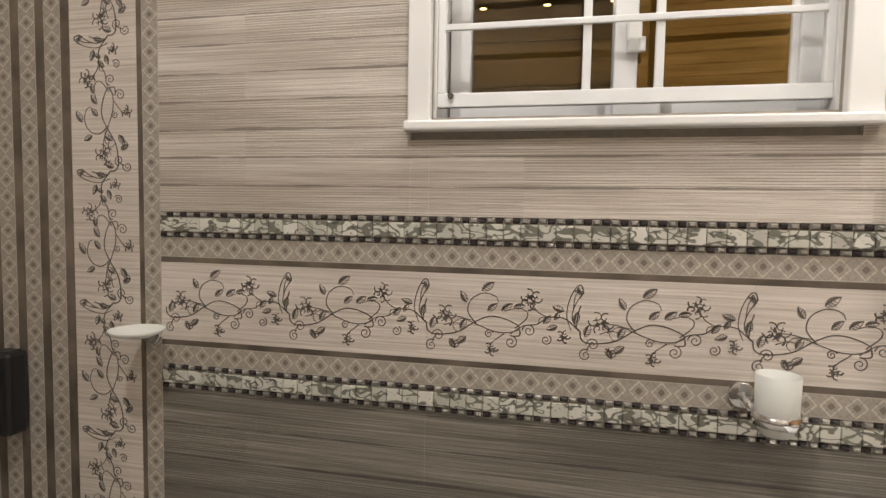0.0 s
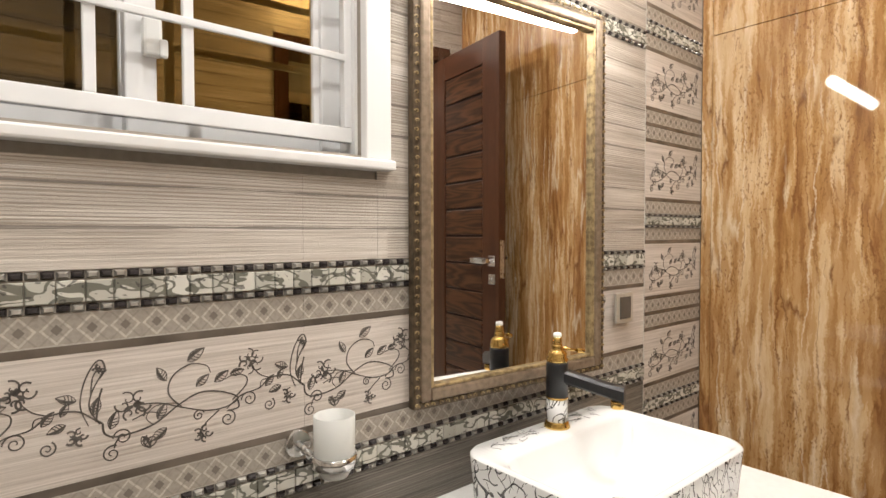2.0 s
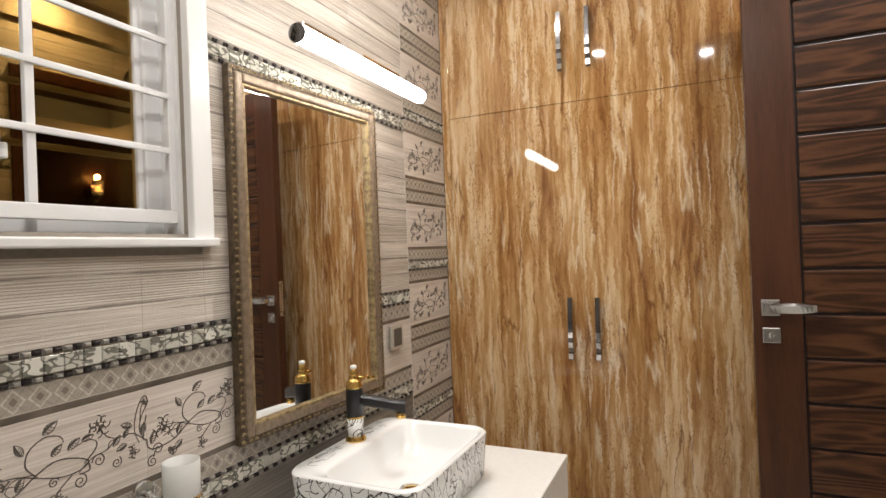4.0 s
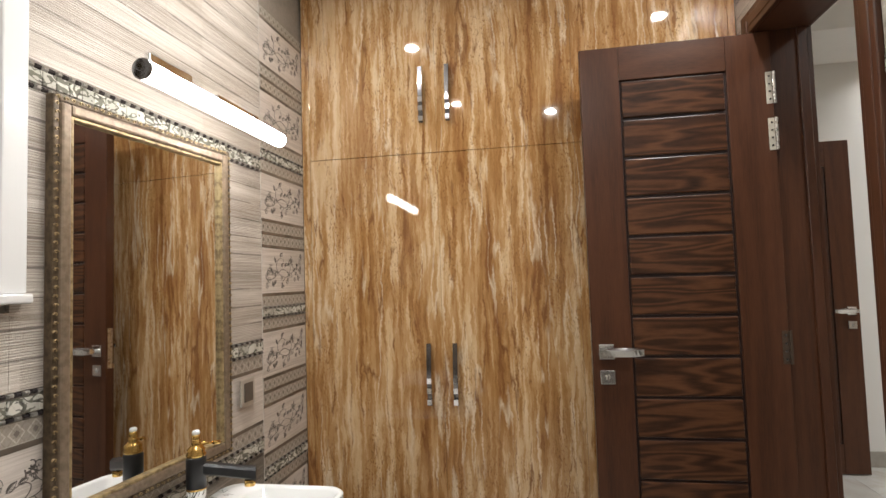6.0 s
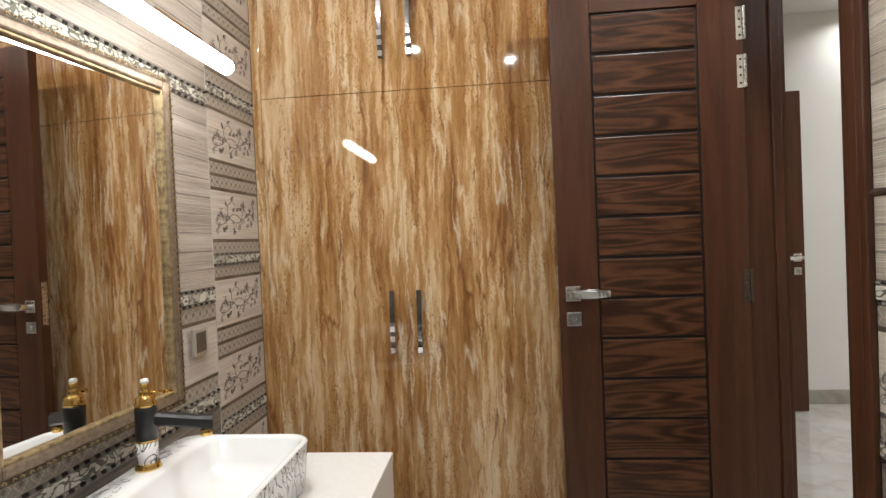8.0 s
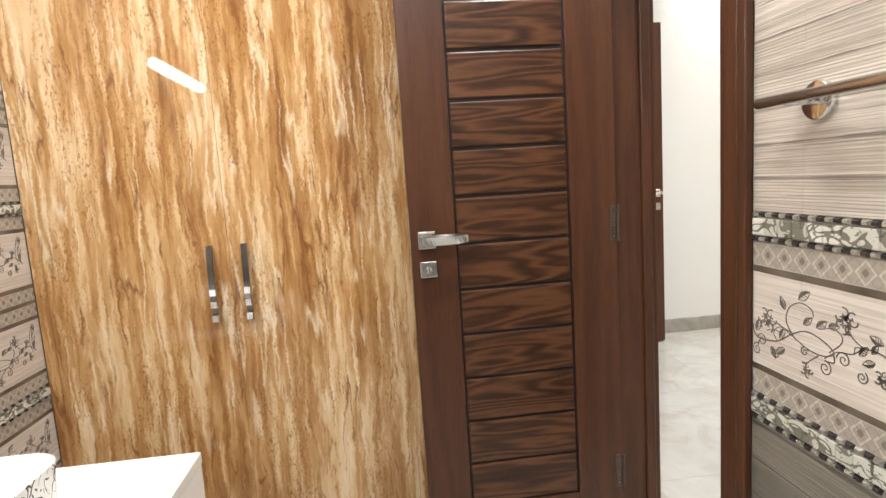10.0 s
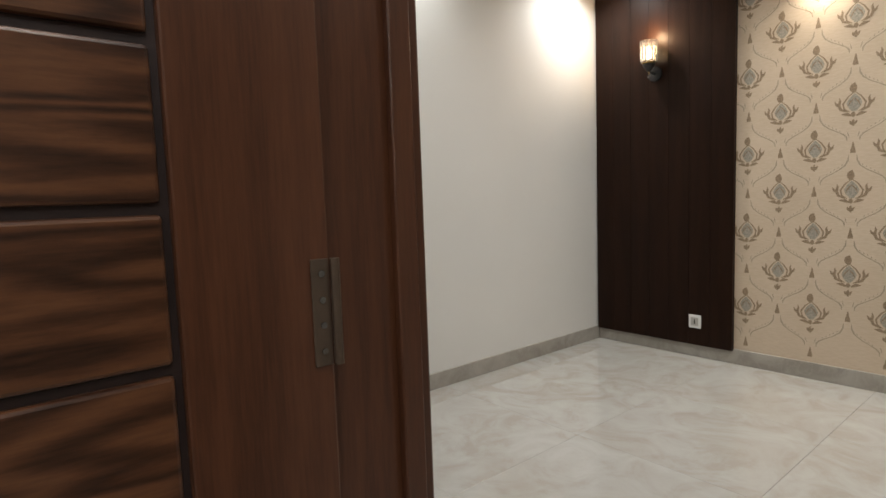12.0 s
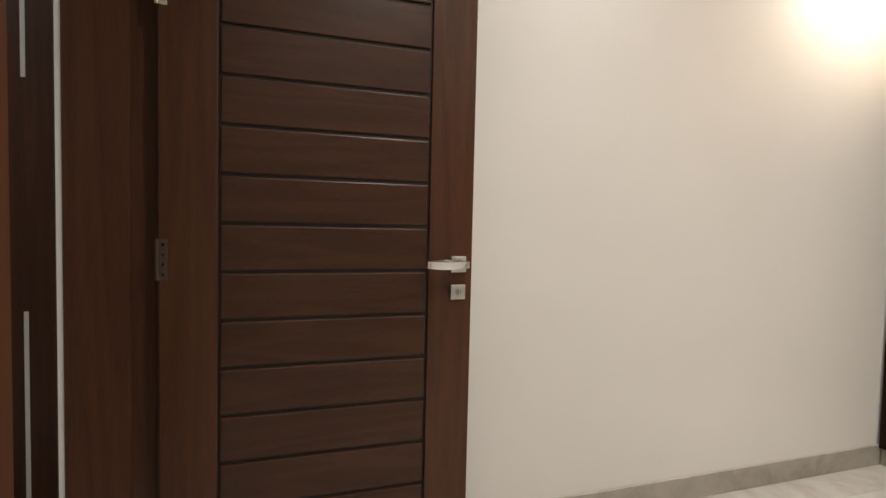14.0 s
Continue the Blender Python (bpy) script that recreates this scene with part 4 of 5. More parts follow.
part("cap", lathe([(0.0005, 0.131), (0.0225, 0.131), (0.0235, 0.137), (0.020, 0.142), (0.0215, 0.148), (0.015, 0.153), (0.0105, 0.157), (0.0125, 0.160), (0.0105, 0.163), (0.011, 0.166), (0.0005, 0.166)], 36), M_GOLD, tap, "stepped gold cap", True)
part("stem", lathe([(0.0005, 0.166), (0.009, 0.166), (0.0105, 0.170), (0.009, 0.174), (0.0095, 0.180), (0.0005, 0.180)], 28), M_GOLD, tap, "turned gold stem", True)
part("finial", lathe([(0.0005, 0.180), (0.0085, 0.180), (0.0095, 0.184), (0.0075, 0.189), (0.0005, 0.190)], 28), M_CERAMIC, tap, "small white finial", True)
lv = part("lever", rod((0.006, -0.006, 0.158), (0.046, -0.022, 0.150), 0.0032, seg=12), M_GOLD, tap, "thin gold lever", True)
part("lever_tip", rod((0.042, -0.0205, 0.151), (0.058, -0.027, 0.148), 0.005, seg=14, bevel=0.001), M_GOLD, lv, smooth=True)
b = bmesh.new()
prev = None
for i in range(9):
    s = i / 8
    d = 0.012 + 0.128 * s
    x, y, z = d * 0.42, -d * 0.907, 0.104 - 0.026 * s
    hw, hh = 0.0155, 0.0135 + 0.003 * max(0.0, s * 4 - 3)
    ring = [b.verts.new((x + px * 0.907, y + px * 0.42, z + pz)) for px, pz in ((-hw, -hh * 0.6), (-hw * 0.6, -hh), (hw * 0.6, -hh), (hw, -hh * 0.6), (hw, hh * 0.6), (hw * 0.6, hh), (-hw * 0.6, hh), (-hw, hh * 0.6))]
    if prev:
        for k in range(8):
            b.faces.new((prev[k], prev[(k + 1) % 8], ring[(k + 1) % 8], ring[k]))
    else:
        b.faces.new(ring)
    prev = ring
b.faces.new(prev[::-1])
bmesh.ops.recalc_face_normals(b, faces=b.faces)
sp = part("spout", b, M_BLACK, tap, "matt black spout")
part("aerator", rod((0.125 * 0.42, -0.125 * 0.907, 0.066), (0.125 * 0.42, -0.125 * 0.907, 0.052), 0.0135, seg=24, bevel=0.001), M_GOLD, sp, "gold aerator", True)

# tumbler in its ring
tum = root("tumbler_holder", pose(0.510, NY, 0.768), "frosted glass tumbler in a chrome wall ring", "tumbler holder")
part("rose", rod((-0.036, -0.001, 0.035), (-0.036, -0.012, 0.035), 0.023, seg=28, bevel=0.002), M_CHROME, tum, smooth=True)
part("arm", rod((-0.036, -0.01, 0.035), (-0.030, -0.045, 0.022), 0.007, seg=14), M_CHROME, tum, smooth=True)
part("ring", lathe([(0.034, 0.008), (0.0375, 0.008), (0.0375, 0.028), (0.034, 0.028), (0.034, 0.008)], 40, (0, -0.068, 0)), M_CHROME, tum, "chrome ring", True)
part("glass", lathe([(0.0005, -0.012), (0.022, -0.010), (0.028, 0.0), (0.0335, 0.03), (0.0345, 0.092), (0.032, 0.092), (0.031, 0.03), (0.025, 0.004), (0.0005, 0.002)], 40, (0, -0.068, 0)), M_FROST, tum, "frosted glass tumbler", True)

# soap dish on the same wall
soap = root("soap_dish", pose(-0.722, NY, 0.845), "frosted glass soap dish on a chrome wall arm", "soap dish")
part("rose", rod((-0.02, -0.001, -0.01), (-0.02, -0.012, -0.01), 0.022, seg=28, bevel=0.002), M_CHROME, soap, smooth=True)
part("arm", rod((-0.02, -0.01, -0.01), (-0.006, -0.05, 0.0), 0.007, seg=14), M_CHROME, soap, smooth=True)
part("dish", lathe([(0.0005, 0.0), (0.03, 0.002), (0.05, 0.010), (0.055, 0.018), (0.052, 0.018), (0.03, 0.007), (0.0005, 0.005)], 40, (0.0, -0.075, 0.0)), M_FROST, soap, "shallow frosted glass dish", True)

# dark mixer in the shower corner
mixr = root("shower_mixer", pose(-1.115, NY, 0.68), "matt black shower mixer on the tiled wall", "shower mixer")
part("body", box(-0.03, 0.028, -0.06, -0.002, -0.10, 0.10, 0.012), M_BLACK, mixr)
part("knob", rod((0, -0.06, 0.05), (0, -0.09, 0.05), 0.02, seg=24, bevel=0.003), M_BLACK, mixr, smooth=True)

# switch beside the mirror
sw = root("wall_switch", pose(1.462, NY - 0.012, 0.95), "grey shaver socket in a silver plate beside the mirror", "socket")
part("plate", box(-0.043, 0.043, -0.008, 0.0, -0.043, 0.043, 0.003), plain("silver_plate", (0.50, 0.46, 0.40), 0.35, 0.3, 0.06, 40), sw)
part("insert", box(-0.027, 0.027, -0.0105, -0.008, -0.031, 0.031, 0.001, 1), M_GREYP, sw, "dark grey insert")

# towel rail on the south wall
rail = root("towel_rail", pose(0, SY, 1.292), "chrome towel rail on round wall roses", "towel rail")
part("bar", rod((1.005, 0.062, 0.0), (0.40, 0.062, 0.0), 0.0085, seg=20, bevel=0.002), plain("bronzed_nickel", (0.50, 0.45, 0.40), 0.24, 0.95, 0.03, 8), rail, "round chrome bar", True)
for x in (0.945, 0.46):
    p = part("post", rod((x, 0.005, -0.004), (x, 0.062, 0.0), 0.009, seg=18), M_CHROME, rail, smooth=True)
    part("rose", rod((x, 0.0, -0.004), (x, 0.012, -0.004), 0.03, seg=32, bevel=0.003), M_CHROME, p, "round chrome rose", True)

# ---- bedroom things ----
panel = root("wall_panel", pose(0, RS, 0), "dark brown veneered wall panelling of upright boards", "wall panel")
px0, px1 = 2.81, RE - 0.013
nb = 7
for k in range(nb):
    a, c = px0 + (px1 - px0) * k / nb, px0 + (px1 - px0) * (k + 1) / nb
    part("board", box(a + 0.0004, c - 0.0004, 0.0, 0.034, 0.088, SOFFIT - 0.002, 0.0007, 1), M_PANEL, panel)
hd = root("header_box", pose(0, RS, 0), "dark brown veneered header box over the wallpaper", "header")
part("fascia", box(0.6, px0 - 0.001, 0.10, 0.12, 2.38, SOFFIT - 0.002, 0.002), M_PANEL, hd)
part("underside", box(0.6, px0 - 0.001, 0.0, 0.10, 2.38, 2.395), M_PANEL, hd)
for x in (2.35, 1.75, 1.15):
    copy_thing(first, pose(x, RS + 0.055, 2.38))
    disc_lamp(x, RS + 0.055, 2.37, 3.5, WARM, 0.05, 120)

sconce = root("wall_sconce", pose(3.342, RS + 0.034, 1.965), "lit wall sconce with a square cut-glass shade on black and brass", "wall light")
part("rose", rod((0, 0.0, 0), (0, 0.018, 0), 0.05, seg=32, bevel=0.004), M_BLACK, sconce, "round black wall plate", True)
part("arm", rod((0, 0.015, 0), (0, 0.085, 0.008), 0.009, seg=14), M_BLACK, sconce, smooth=True)
part("cup", lathe([(0.0005, 0.0), (0.014, 0.002), (0.024, 0.018), (0.04, 0.035), (0.042, 0.05), (0.0005, 0.05)], 28, (0, 0.09, 0.01)), M_BLACK, sconce, "black cup", True)
part("cup_band", lathe([(0.03, 0.052), (0.044, 0.052), (0.044, 0.06), (0.03, 0.06), (0.03, 0.052)], 28, (0, 0.09, 0.01)), M_GOLD, sconce, smooth=True)
part("drop", lathe([(0.0005, -0.055), (0.006, -0.05), (0.011, -0.038), (0.006, -0.024), (0.0005, -0.02)], 16, (0, 0.09, 0.01)), M_CUT, sconce, "cut-glass drop", True)
part("drop_link", rod((0, 0.09, -0.012), (0, 0.09, 0.012), 0.002, seg=8), M_GOLD, sconce)
sh = part("shade", lathe([(0.040, 0.068), (0.046, 0.068), (0.050, 0.215), (0.044, 0.215), (0.040, 0.068)], 24, (0, 0.09, 0)), M_CUT, sconce, "cut-glass shade")
for k in range(12):
    a = 2 * math.pi * k / 12
    part("glass_rib", rod((0.048 * math.cos(a), 0.09 + 0.048 * math.sin(a), 0.07), (0.052 * math.cos(a), 0.09 + 0.052 * math.sin(a), 0.213), 0.0085, seg=8), M_CUT, sh)
part("bulb", lathe([(0.0005, 0.09), (0.012, 0.095), (0.016, 0.13), (0.012, 0.17), (0.0005, 0.185)], 18, (0, 0.09, 0)), M_BULB, sconce, "glowing bulb", True)
glow = bpy.data.lights.new("sconce_glow", "POINT")
glow.energy, glow.color, glow.shadow_soft_size = 10.0, (1.0, 0.66, 0.36), 0.03
gl = new("sconce_glow", glow)
gl.matrix_world = pose(3.342, RS + 0.034 + 0.09, 2.225)

sock = root("wall_socket", pose(3.052, RS + 0.034, 0.252), "white wall socket with a grey insert low on the panelling", "socket")
part("plate", box(-0.042, 0.042, 0.0, 0.009, -0.046, 0.046, 0.003), M_PLASTIC, sock)
part("insert", box(-0.025, 0.025, 0.009, 0.012, -0.028, 0.028, 0.001, 1), plain("warm_grey_plastic", (0.42, 0.40, 0.37), 0.4, 0, 0.08, 40), sock, "grey insert")
part("slot", box(-0.004, 0.004, 0.012, 0.0125, -0.016, 0.016), M_SMOKE, sock)

# dark door across the lobby
lob = root("lobby_door", pose(4.618, -0.05, 0.01), "closed dark brown door across the lobby", "door")
part("leaf", box(-0.035, 0.0, -0.62, 1.20, 0.0, 2.1, 0.002), M_STILE, lob)
part("handle", box(-0.075, -0.055, -0.22, -0.10, 1.02, 1.04, 0.003), M_CHROME, lob)
part("handle_rose", box(-0.056, -0.035, -0.235, -0.185, 1.005, 1.055, 0.002), M_CHROME, lob)
# White strips on the leaf imitate the bright lobby showing through door gaps.
for z0, z1 in ((0.0, 0.76), (1.66, 2.1)):
    part("edge_strip", box(-0.038, -0.0352, -0.325, -0.309, z0, z1), M_WHITE, lob, "narrow white strip put in for a bright gap")
# Added fill for the lobby: an unseen beam with a downlight copy above it.
lobby_fill = disc_lamp(3.5, 0.2, 2.69, 6, COOL, 0.07, 140)
copy_thing(first, pose(3.5, 0.2, 2.70))


# ---- wall tiling ----
def tile_box(name, u0, u1, z0, z1, material, parent, t=0.008, gap=0.0001, proud=0.0, uvs=None):
    b = box(u0 + gap, u1 - gap, -t - proud, 0.0, z0 + gap, z1 - gap, 0.0002, 1)
    if uvs:
        lay = b.loops.layers.uv.new("UVMap")
        for f in b.faces:
            for l in f.loops:
                l[lay].uv = ((l.vert.co.x) / uvs[0], (l.vert.co.z - z0) / uvs[1])
    return part(name, b, material, parent)


def smooth_line(keys, steps=7):
    """Points of a soft curve through the given keys."""
    out = []
    n = len(keys)
    for i in range(n - 1):
        p0, p1, p2, p3 = (Vector(keys[max(0, min(n - 1, i + k))]) for k in (-1, 0, 1, 2))
        for k in range(steps):
            t = k / steps
            q = 0.5 * (2 * p1 + (p2 - p0) * t + (2 * p0 - 5 * p1 + 4 * p2 - p3) * t * t + (3 * p1 - p0 - 3 * p2 + p3) * t ** 3)
            out.append((q.x, q.y))
    return out + [tuple(keys[-1])]


def floral(length, height, seed):
    """One repeat of the printed scroll: crossing stems, tulip, rose, daisy, curls and leaves."""
    b = bmesh.new()
    rr = random.Random(seed)
    d, h = 0.0006, height
    w = 0.0125 * h

    def stroke(keys, a=1.0, c=1.0):
        pts = smooth_line([(u * length, v * h) for u, v in keys])
        n = len(pts)
        ribbon(pts, [w * (a + (c - a) * k / n) for k in range(n)], d, b)

    def leaf(u, v, angle, size=0.13):
        x, z, L, a = u * length, v * h, size * h * 1.08, radians(angle)
        ca, sa = math.cos(a), math.sin(a)
        blade(x, z, L * 0.95, L * 0.17, a, d, b)
        for hand in (-1, 1):
            rim = [(k / 6, hand * 0.25 * math.sin(math.pi * (k / 6) ** 0.85)) for k in range(7)]
            ribbon([(x + L * (p * ca - q * sa), z + L * (p * sa + q * ca)) for p, q in rim], [w * 0.5] * 7, d, b)
            for k in (2, 3, 4):
                p, q = rim[k]
                ribbon([(x + L * (p - 0.14) * ca, z + L * (p - 0.14) * sa), (x + L * (p * ca - q * sa), z + L * (p * sa + q * ca))], [w * 0.7, w * 0.4], d, b)

    def curl(u, v, r, hand, start=90):
        spiral(u * length, v * h, r * h, 1.6, radians(start), hand, w, d, b)

    def bloom(u, v, r, petals):
        for k in range(petals):
            a = 2 * math.pi * k / petals + rr.uniform(-0.2, 0.2)
            cx, cz = u * length + 0.55 * r * h * math.cos(a), v * h + 0.55 * r * h * math.sin(a)
            spiral(cx, cz, r * h * rr.uniform(0.38, 0.5), 0.9, a, 1 if k % 2 else -1, w * rr.uniform(0.8, 1.6), d, b)
        for k in range(4):
            blade(u * length, v * h, r * h * 0.5, r * h * 0.26, rr.uniform(0, 6.28), d, b)

    stroke([(0.0, 0.42), (0.01, 0.33), (0.07, 0.29), (0.21, 0.33), (0.33, 0.46), (0.43, 0.53), (0.54, 0.50), (0.62, 0.42), (0.56, 0.36), (0.46, 0.36), (0.34, 0.43), (0.24, 0.50), (0.14, 0.52)], 1.3, 0.8)
    stroke([(0.33, 0.45), (0.28, 0.57), (0.30, 0.71), (0.38, 0.79), (0.46, 0.76), (0.48, 0.69)], 1.2, 0.5)
    stroke([(0.59, 0.41), (0.66, 0.52), (0.665, 0.60), (0.61, 0.64), (0.55, 0.61)], 1.1, 0.5)
    stroke([(0.56, 0.34), (0.64, 0.44), (0.73, 0.47), (0.80, 0.55), (0.90, 0.55), (0.97, 0.46), (1.0, 0.42)], 0.8, 1.2)
    stroke([(0.80, 0.55), (0.74, 0.60), (0.70, 0.68)], 0.9, 0.7)
    stroke([(0.74, 0.47), (0.75, 0.54), (0.80, 0.55)], 0.7, 0.7)
    stroke([(0.99, 0.42), (0.95, 0.55), (0.96, 0.68), (0.995, 0.80)], 1.0, 0.8)
    stroke([(0.975, 0.44), (0.985, 0.60), (1.0, 0.70)], 1.1, 1.1)
    stroke([(0.955, 0.66), (0.965, 0.80), (0.99, 0.86)], 0.8, 0.8)
    stroke([(0.21, 0.33), (0.18, 0.40), (0.22, 0.48), (0.30, 0.48), (0.34, 0.44)], 0.6, 0.6)
    stroke([(0.62, 0.40), (0.62, 0.33), (0.56, 0.32)], 1.4, 0.8)
    stroke([(0.52, 0.34), (0.46, 0.26), (0.43, 0.2)], 1.0, 0.7)
    stroke([(0.07, 0.29), (0.05, 0.24), (0.045, 0.2)], 1.2, 0.8)
    stroke([(0.945, 0.42), (0.915, 0.58), (0.93, 0.76), (0.97, 0.90), (1.0, 0.92), (1.012, 0.85), (0.99, 0.78)], 0.7, 1.3)
    stroke([(0.12, 0.40), (0.19, 0.44), (0.25, 0.41)], 0.8, 0.6)
    curl(0.20, 0.20, 0.06, 1, 120)
    curl(0.79, 0.30, 0.06, -1, 60)
    curl(0.68, 0.39, 0.075, -1, 180)
    curl(0.565, 0.25, 0.075, -1, 90)
    curl(0.42, 0.33, 0.05, 1, 20)
    curl(0.035, 0.16, 0.07, 1, 60)
    curl(0.08, 0.28, 0.07, -1, 180)
    bloom(0.125, 0.52, 0.13, 6)
    bloom(0.69, 0.74, 0.12, 7)
    bloom(0.44, 0.16, 0.08, 5)
    bloom(0.90, 0.35, 0.075, 5)
    bloom(0.99, 0.85, 0.045, 4)
    for u, v, a, sz in ((0.37, 0.82, 35, 0.16), (0.27, 0.68, 120, 0.13), (0.41, 0.59, 40, 0.13), (0.50, 0.60, 35, 0.14), (0.58, 0.65, 10, 0.12), (0.27, 0.28, 215, 0.14), (0.23, 0.37, 60, 0.13),
                       (0.16, 0.25, 300, 0.12), (0.77, 0.48, 50, 0.12), (0.86, 0.46, 200, 0.12), (0.90, 0.63, 160, 0.13), (0.965, 0.5, 75, 0.13), (0.03, 0.36, 70, 0.14), (0.84, 0.53, 60, 0.1)):
        leaf(u, v, a, sz)
    return b


FLORALS = {}


def floral_print(length, height, seed):
    key = (round(length, 3), round(height, 3), seed)
    if key not in FLORALS:
        b = floral(length, height, seed)
        me = bpy.data.meshes.new("floral_print")
        b.to_mesh(me)
        b.free()
        me.materials.append(M_INK)
        FLORALS[key] = me
    return FLORALS[key]


CELL = 0.033
CELLS = {}


def mosaic_row(u0, u1, z0, z1, parent):
    """Glass cells between two rows of small dark beads on a grout bed."""
    part("mosaic_bed", box(u0, u1, -0.006, 0.0, z0, z1), M_GROUT, parent)
    h = z1 - z0
    n = max(1, round((u1 - u0) / CELL))
    w = (u1 - u0) / n
    key = (round(w, 5), round(h, 4))
    if key not in CELLS:
        b = box(0.0007, w - 0.0007, -0.0115, -0.005, h * 0.235, h * 0.765, 0.0014, 1)
        me = bpy.data.meshes.new("mosaic_cell")
        b.to_mesh(me)
        b.free()
        me.materials.append(M_MOSAIC)
        CELLS[key] = me
    for k in range(n):
        o = new("mosaic_cell", CELLS[key])
        o.parent, o.matrix_basis = parent, pose(u0 + k * w, 0, z0)
    for first_bead, material, label in ((0, M_BEAD_DARK, "dark glass beads"), (1, M_BEAD, "silvery glass beads")):
        vs, fs = [], []
        for k in range(2 * n):
            for row, zc in enumerate((0.11, 0.89)):
                if (k + row) % 2 != first_bead:
                    continue
                a, c = u0 + k * w / 2 + 0.0006, u0 + (k + 1) * w / 2 - 0.0006
                zm, hh = z0 + zc * h, h * 0.09
                i = len(vs)
                vs += [(a, -0.006, zm - hh), (c, -0.006, zm - hh), (c, -0.006, zm + hh), (a, -0.006, zm + hh),
                       (a + 0.003, -0.0125, zm - hh * 0.45), (c - 0.003, -0.0125, zm - hh * 0.45), (c - 0.003, -0.0125, zm + hh * 0.45), (a + 0.003, -0.0125, zm + hh * 0.45)]
                fs += [(i, i + 1, i + 5, i + 4), (i + 1, i + 2, i + 6, i + 5), (i + 2, i + 3, i + 7, i + 6), (i + 3, i, i + 4, i + 7), (i + 4, i + 5, i + 6, i + 7)]
        me = bpy.data.meshes.new("mosaic_beads")
        me.from_pydata(vs, [], fs)
        me.materials.append(material)
        o = new("mosaic_beads", me)
        o.parent, o["kind"], o["label"] = parent, "stuff", label


Z_MT, Z_D1, Z_L1, Z_F1, Z_F0, Z_L0, Z_D0, Z_MB = 1.112, 1.055, 1.012, 1.000, 0.826, 0.814, 0.771, 0.715
UP0, UP1 = 1.707, 1.763


def belt(u0, u1, joints, parent, start=None):
    """The decorated belt between the two mosaic rows, cut at the tile joints."""
    mosaic_row(u0, u1, Z_D1, Z_MT, parent)
    mosaic_row(u0, u1, Z_MB, Z_D0, parent)
    cuts = [u0] + [j for j in sorted(joints) if u0 + 0.01 < j < u1 - 0.01] + [u1]
    for a, c in zip(cuts, cuts[1:]):
        for z0, z1 in ((Z_L1, Z_D1), (Z_D0, Z_L0)):
            tile_box("border_tile", a, c, z0, z1, M_DIAMOND, parent, 0.0075, uvs=(0.04, 0.043))
        for z0, z1 in ((Z_F1, Z_L1), (Z_L0, Z_F0)):
            tile_box("taupe_strip", a, c, z0, z1, M_LINE, parent, 0.0078)
        tile_box("floral_tile", a, c, Z_F0, Z_F1, M_FLORAL, parent, 0.0075)
    k, L = 0, 0.30
    a = (joints[0] if start is None else start) - 10 * L
    while a < u1:
        if a + L > u0 + 0.02 and a + L <= u1 + 0.002 and a >= u0 - 0.002:
            o = new("floral_print", floral_print(L, Z_F1 - Z_F0, k % 2))
            o.parent, o.matrix_basis = parent, pose(a, -0.0075, Z_F0)
            o["kind"] = "stuff"
        a += L
        k += 1


def plain_rows(u0, u1, rows, joints, material, parent, hole=None):
    cuts = [u0] + [j for j in sorted(joints) if u0 + 0.01 < j < u1 - 0.01] + [u1]
    for z0, z1 in zip(rows, rows[1:]):
        for a, c in zip(cuts, cuts[1:]):
            if hole and a < hole[1] and c > hole[0] and z0 < hole[3] and z1 > hole[2]:
                for aa, cc, y0, y1 in ((a, min(c, hole[0]), z0, z1), (max(a, hole[1]), c, z0, z1), (max(a, hole[0]), min(c, hole[1]), z0, hole[2]), (max(a, hole[0]), min(c, hole[1]), hole[3], z1)):
                    if cc - aa > 0.004 and y1 - y0 > 0.004:
                        tile_box("plank_tile", aa, cc, y0, y1, material, parent)
            else:
                tile_box("plank_tile", a, c, z0, z1, material, parent)


def decor_stack(u0, u1, parent):
    """Column of 30 cm floral tiles and borders from floor to ceiling; every third joint has a mosaic row."""
    d, l, m = 0.036, 0.012, 0.046
    z = 0.006
    order = []
    for rows in (1, 1, 2, 2, 2):
        order += ["m"] + ["d", "l", "f", "l", "d", "l"][:5 if rows == 1 else 6]
        if rows == 2:
            order += ["d", "l", "f", "l", "d"]
    height = {"d": d, "l": l, "m": m}
    while z < CEIL_B - 0.01 and order:
        kind = order.pop(0)
        h = min(height.get(kind, 0.159 if z < 1.1 else 0.166), CEIL_B - z)
        if kind == "m":
            mosaic_row(u0, u1, z, z + h, parent)
        elif kind == "d":
            tile_box("border_tile", u0, u1, z, z + h, M_DIAMOND, parent, 0.0075, uvs=(0.034, 0.036))
        elif kind == "l":
            tile_box("taupe_strip", u0, u1, z, z + h, M_LINE, parent, 0.0078)
        else:
            tile_box("floral_tile", u0, u1, z, z + h, M_FLORAL, parent, 0.0075)
            if h > 0.1:
                o = new("floral_print", floral_print(0.30, h, 1))
                o.parent, o.matrix_basis, o["kind"] = parent, pose(u0 + 0.03, -0.0075, z), "stuff"
        z += h


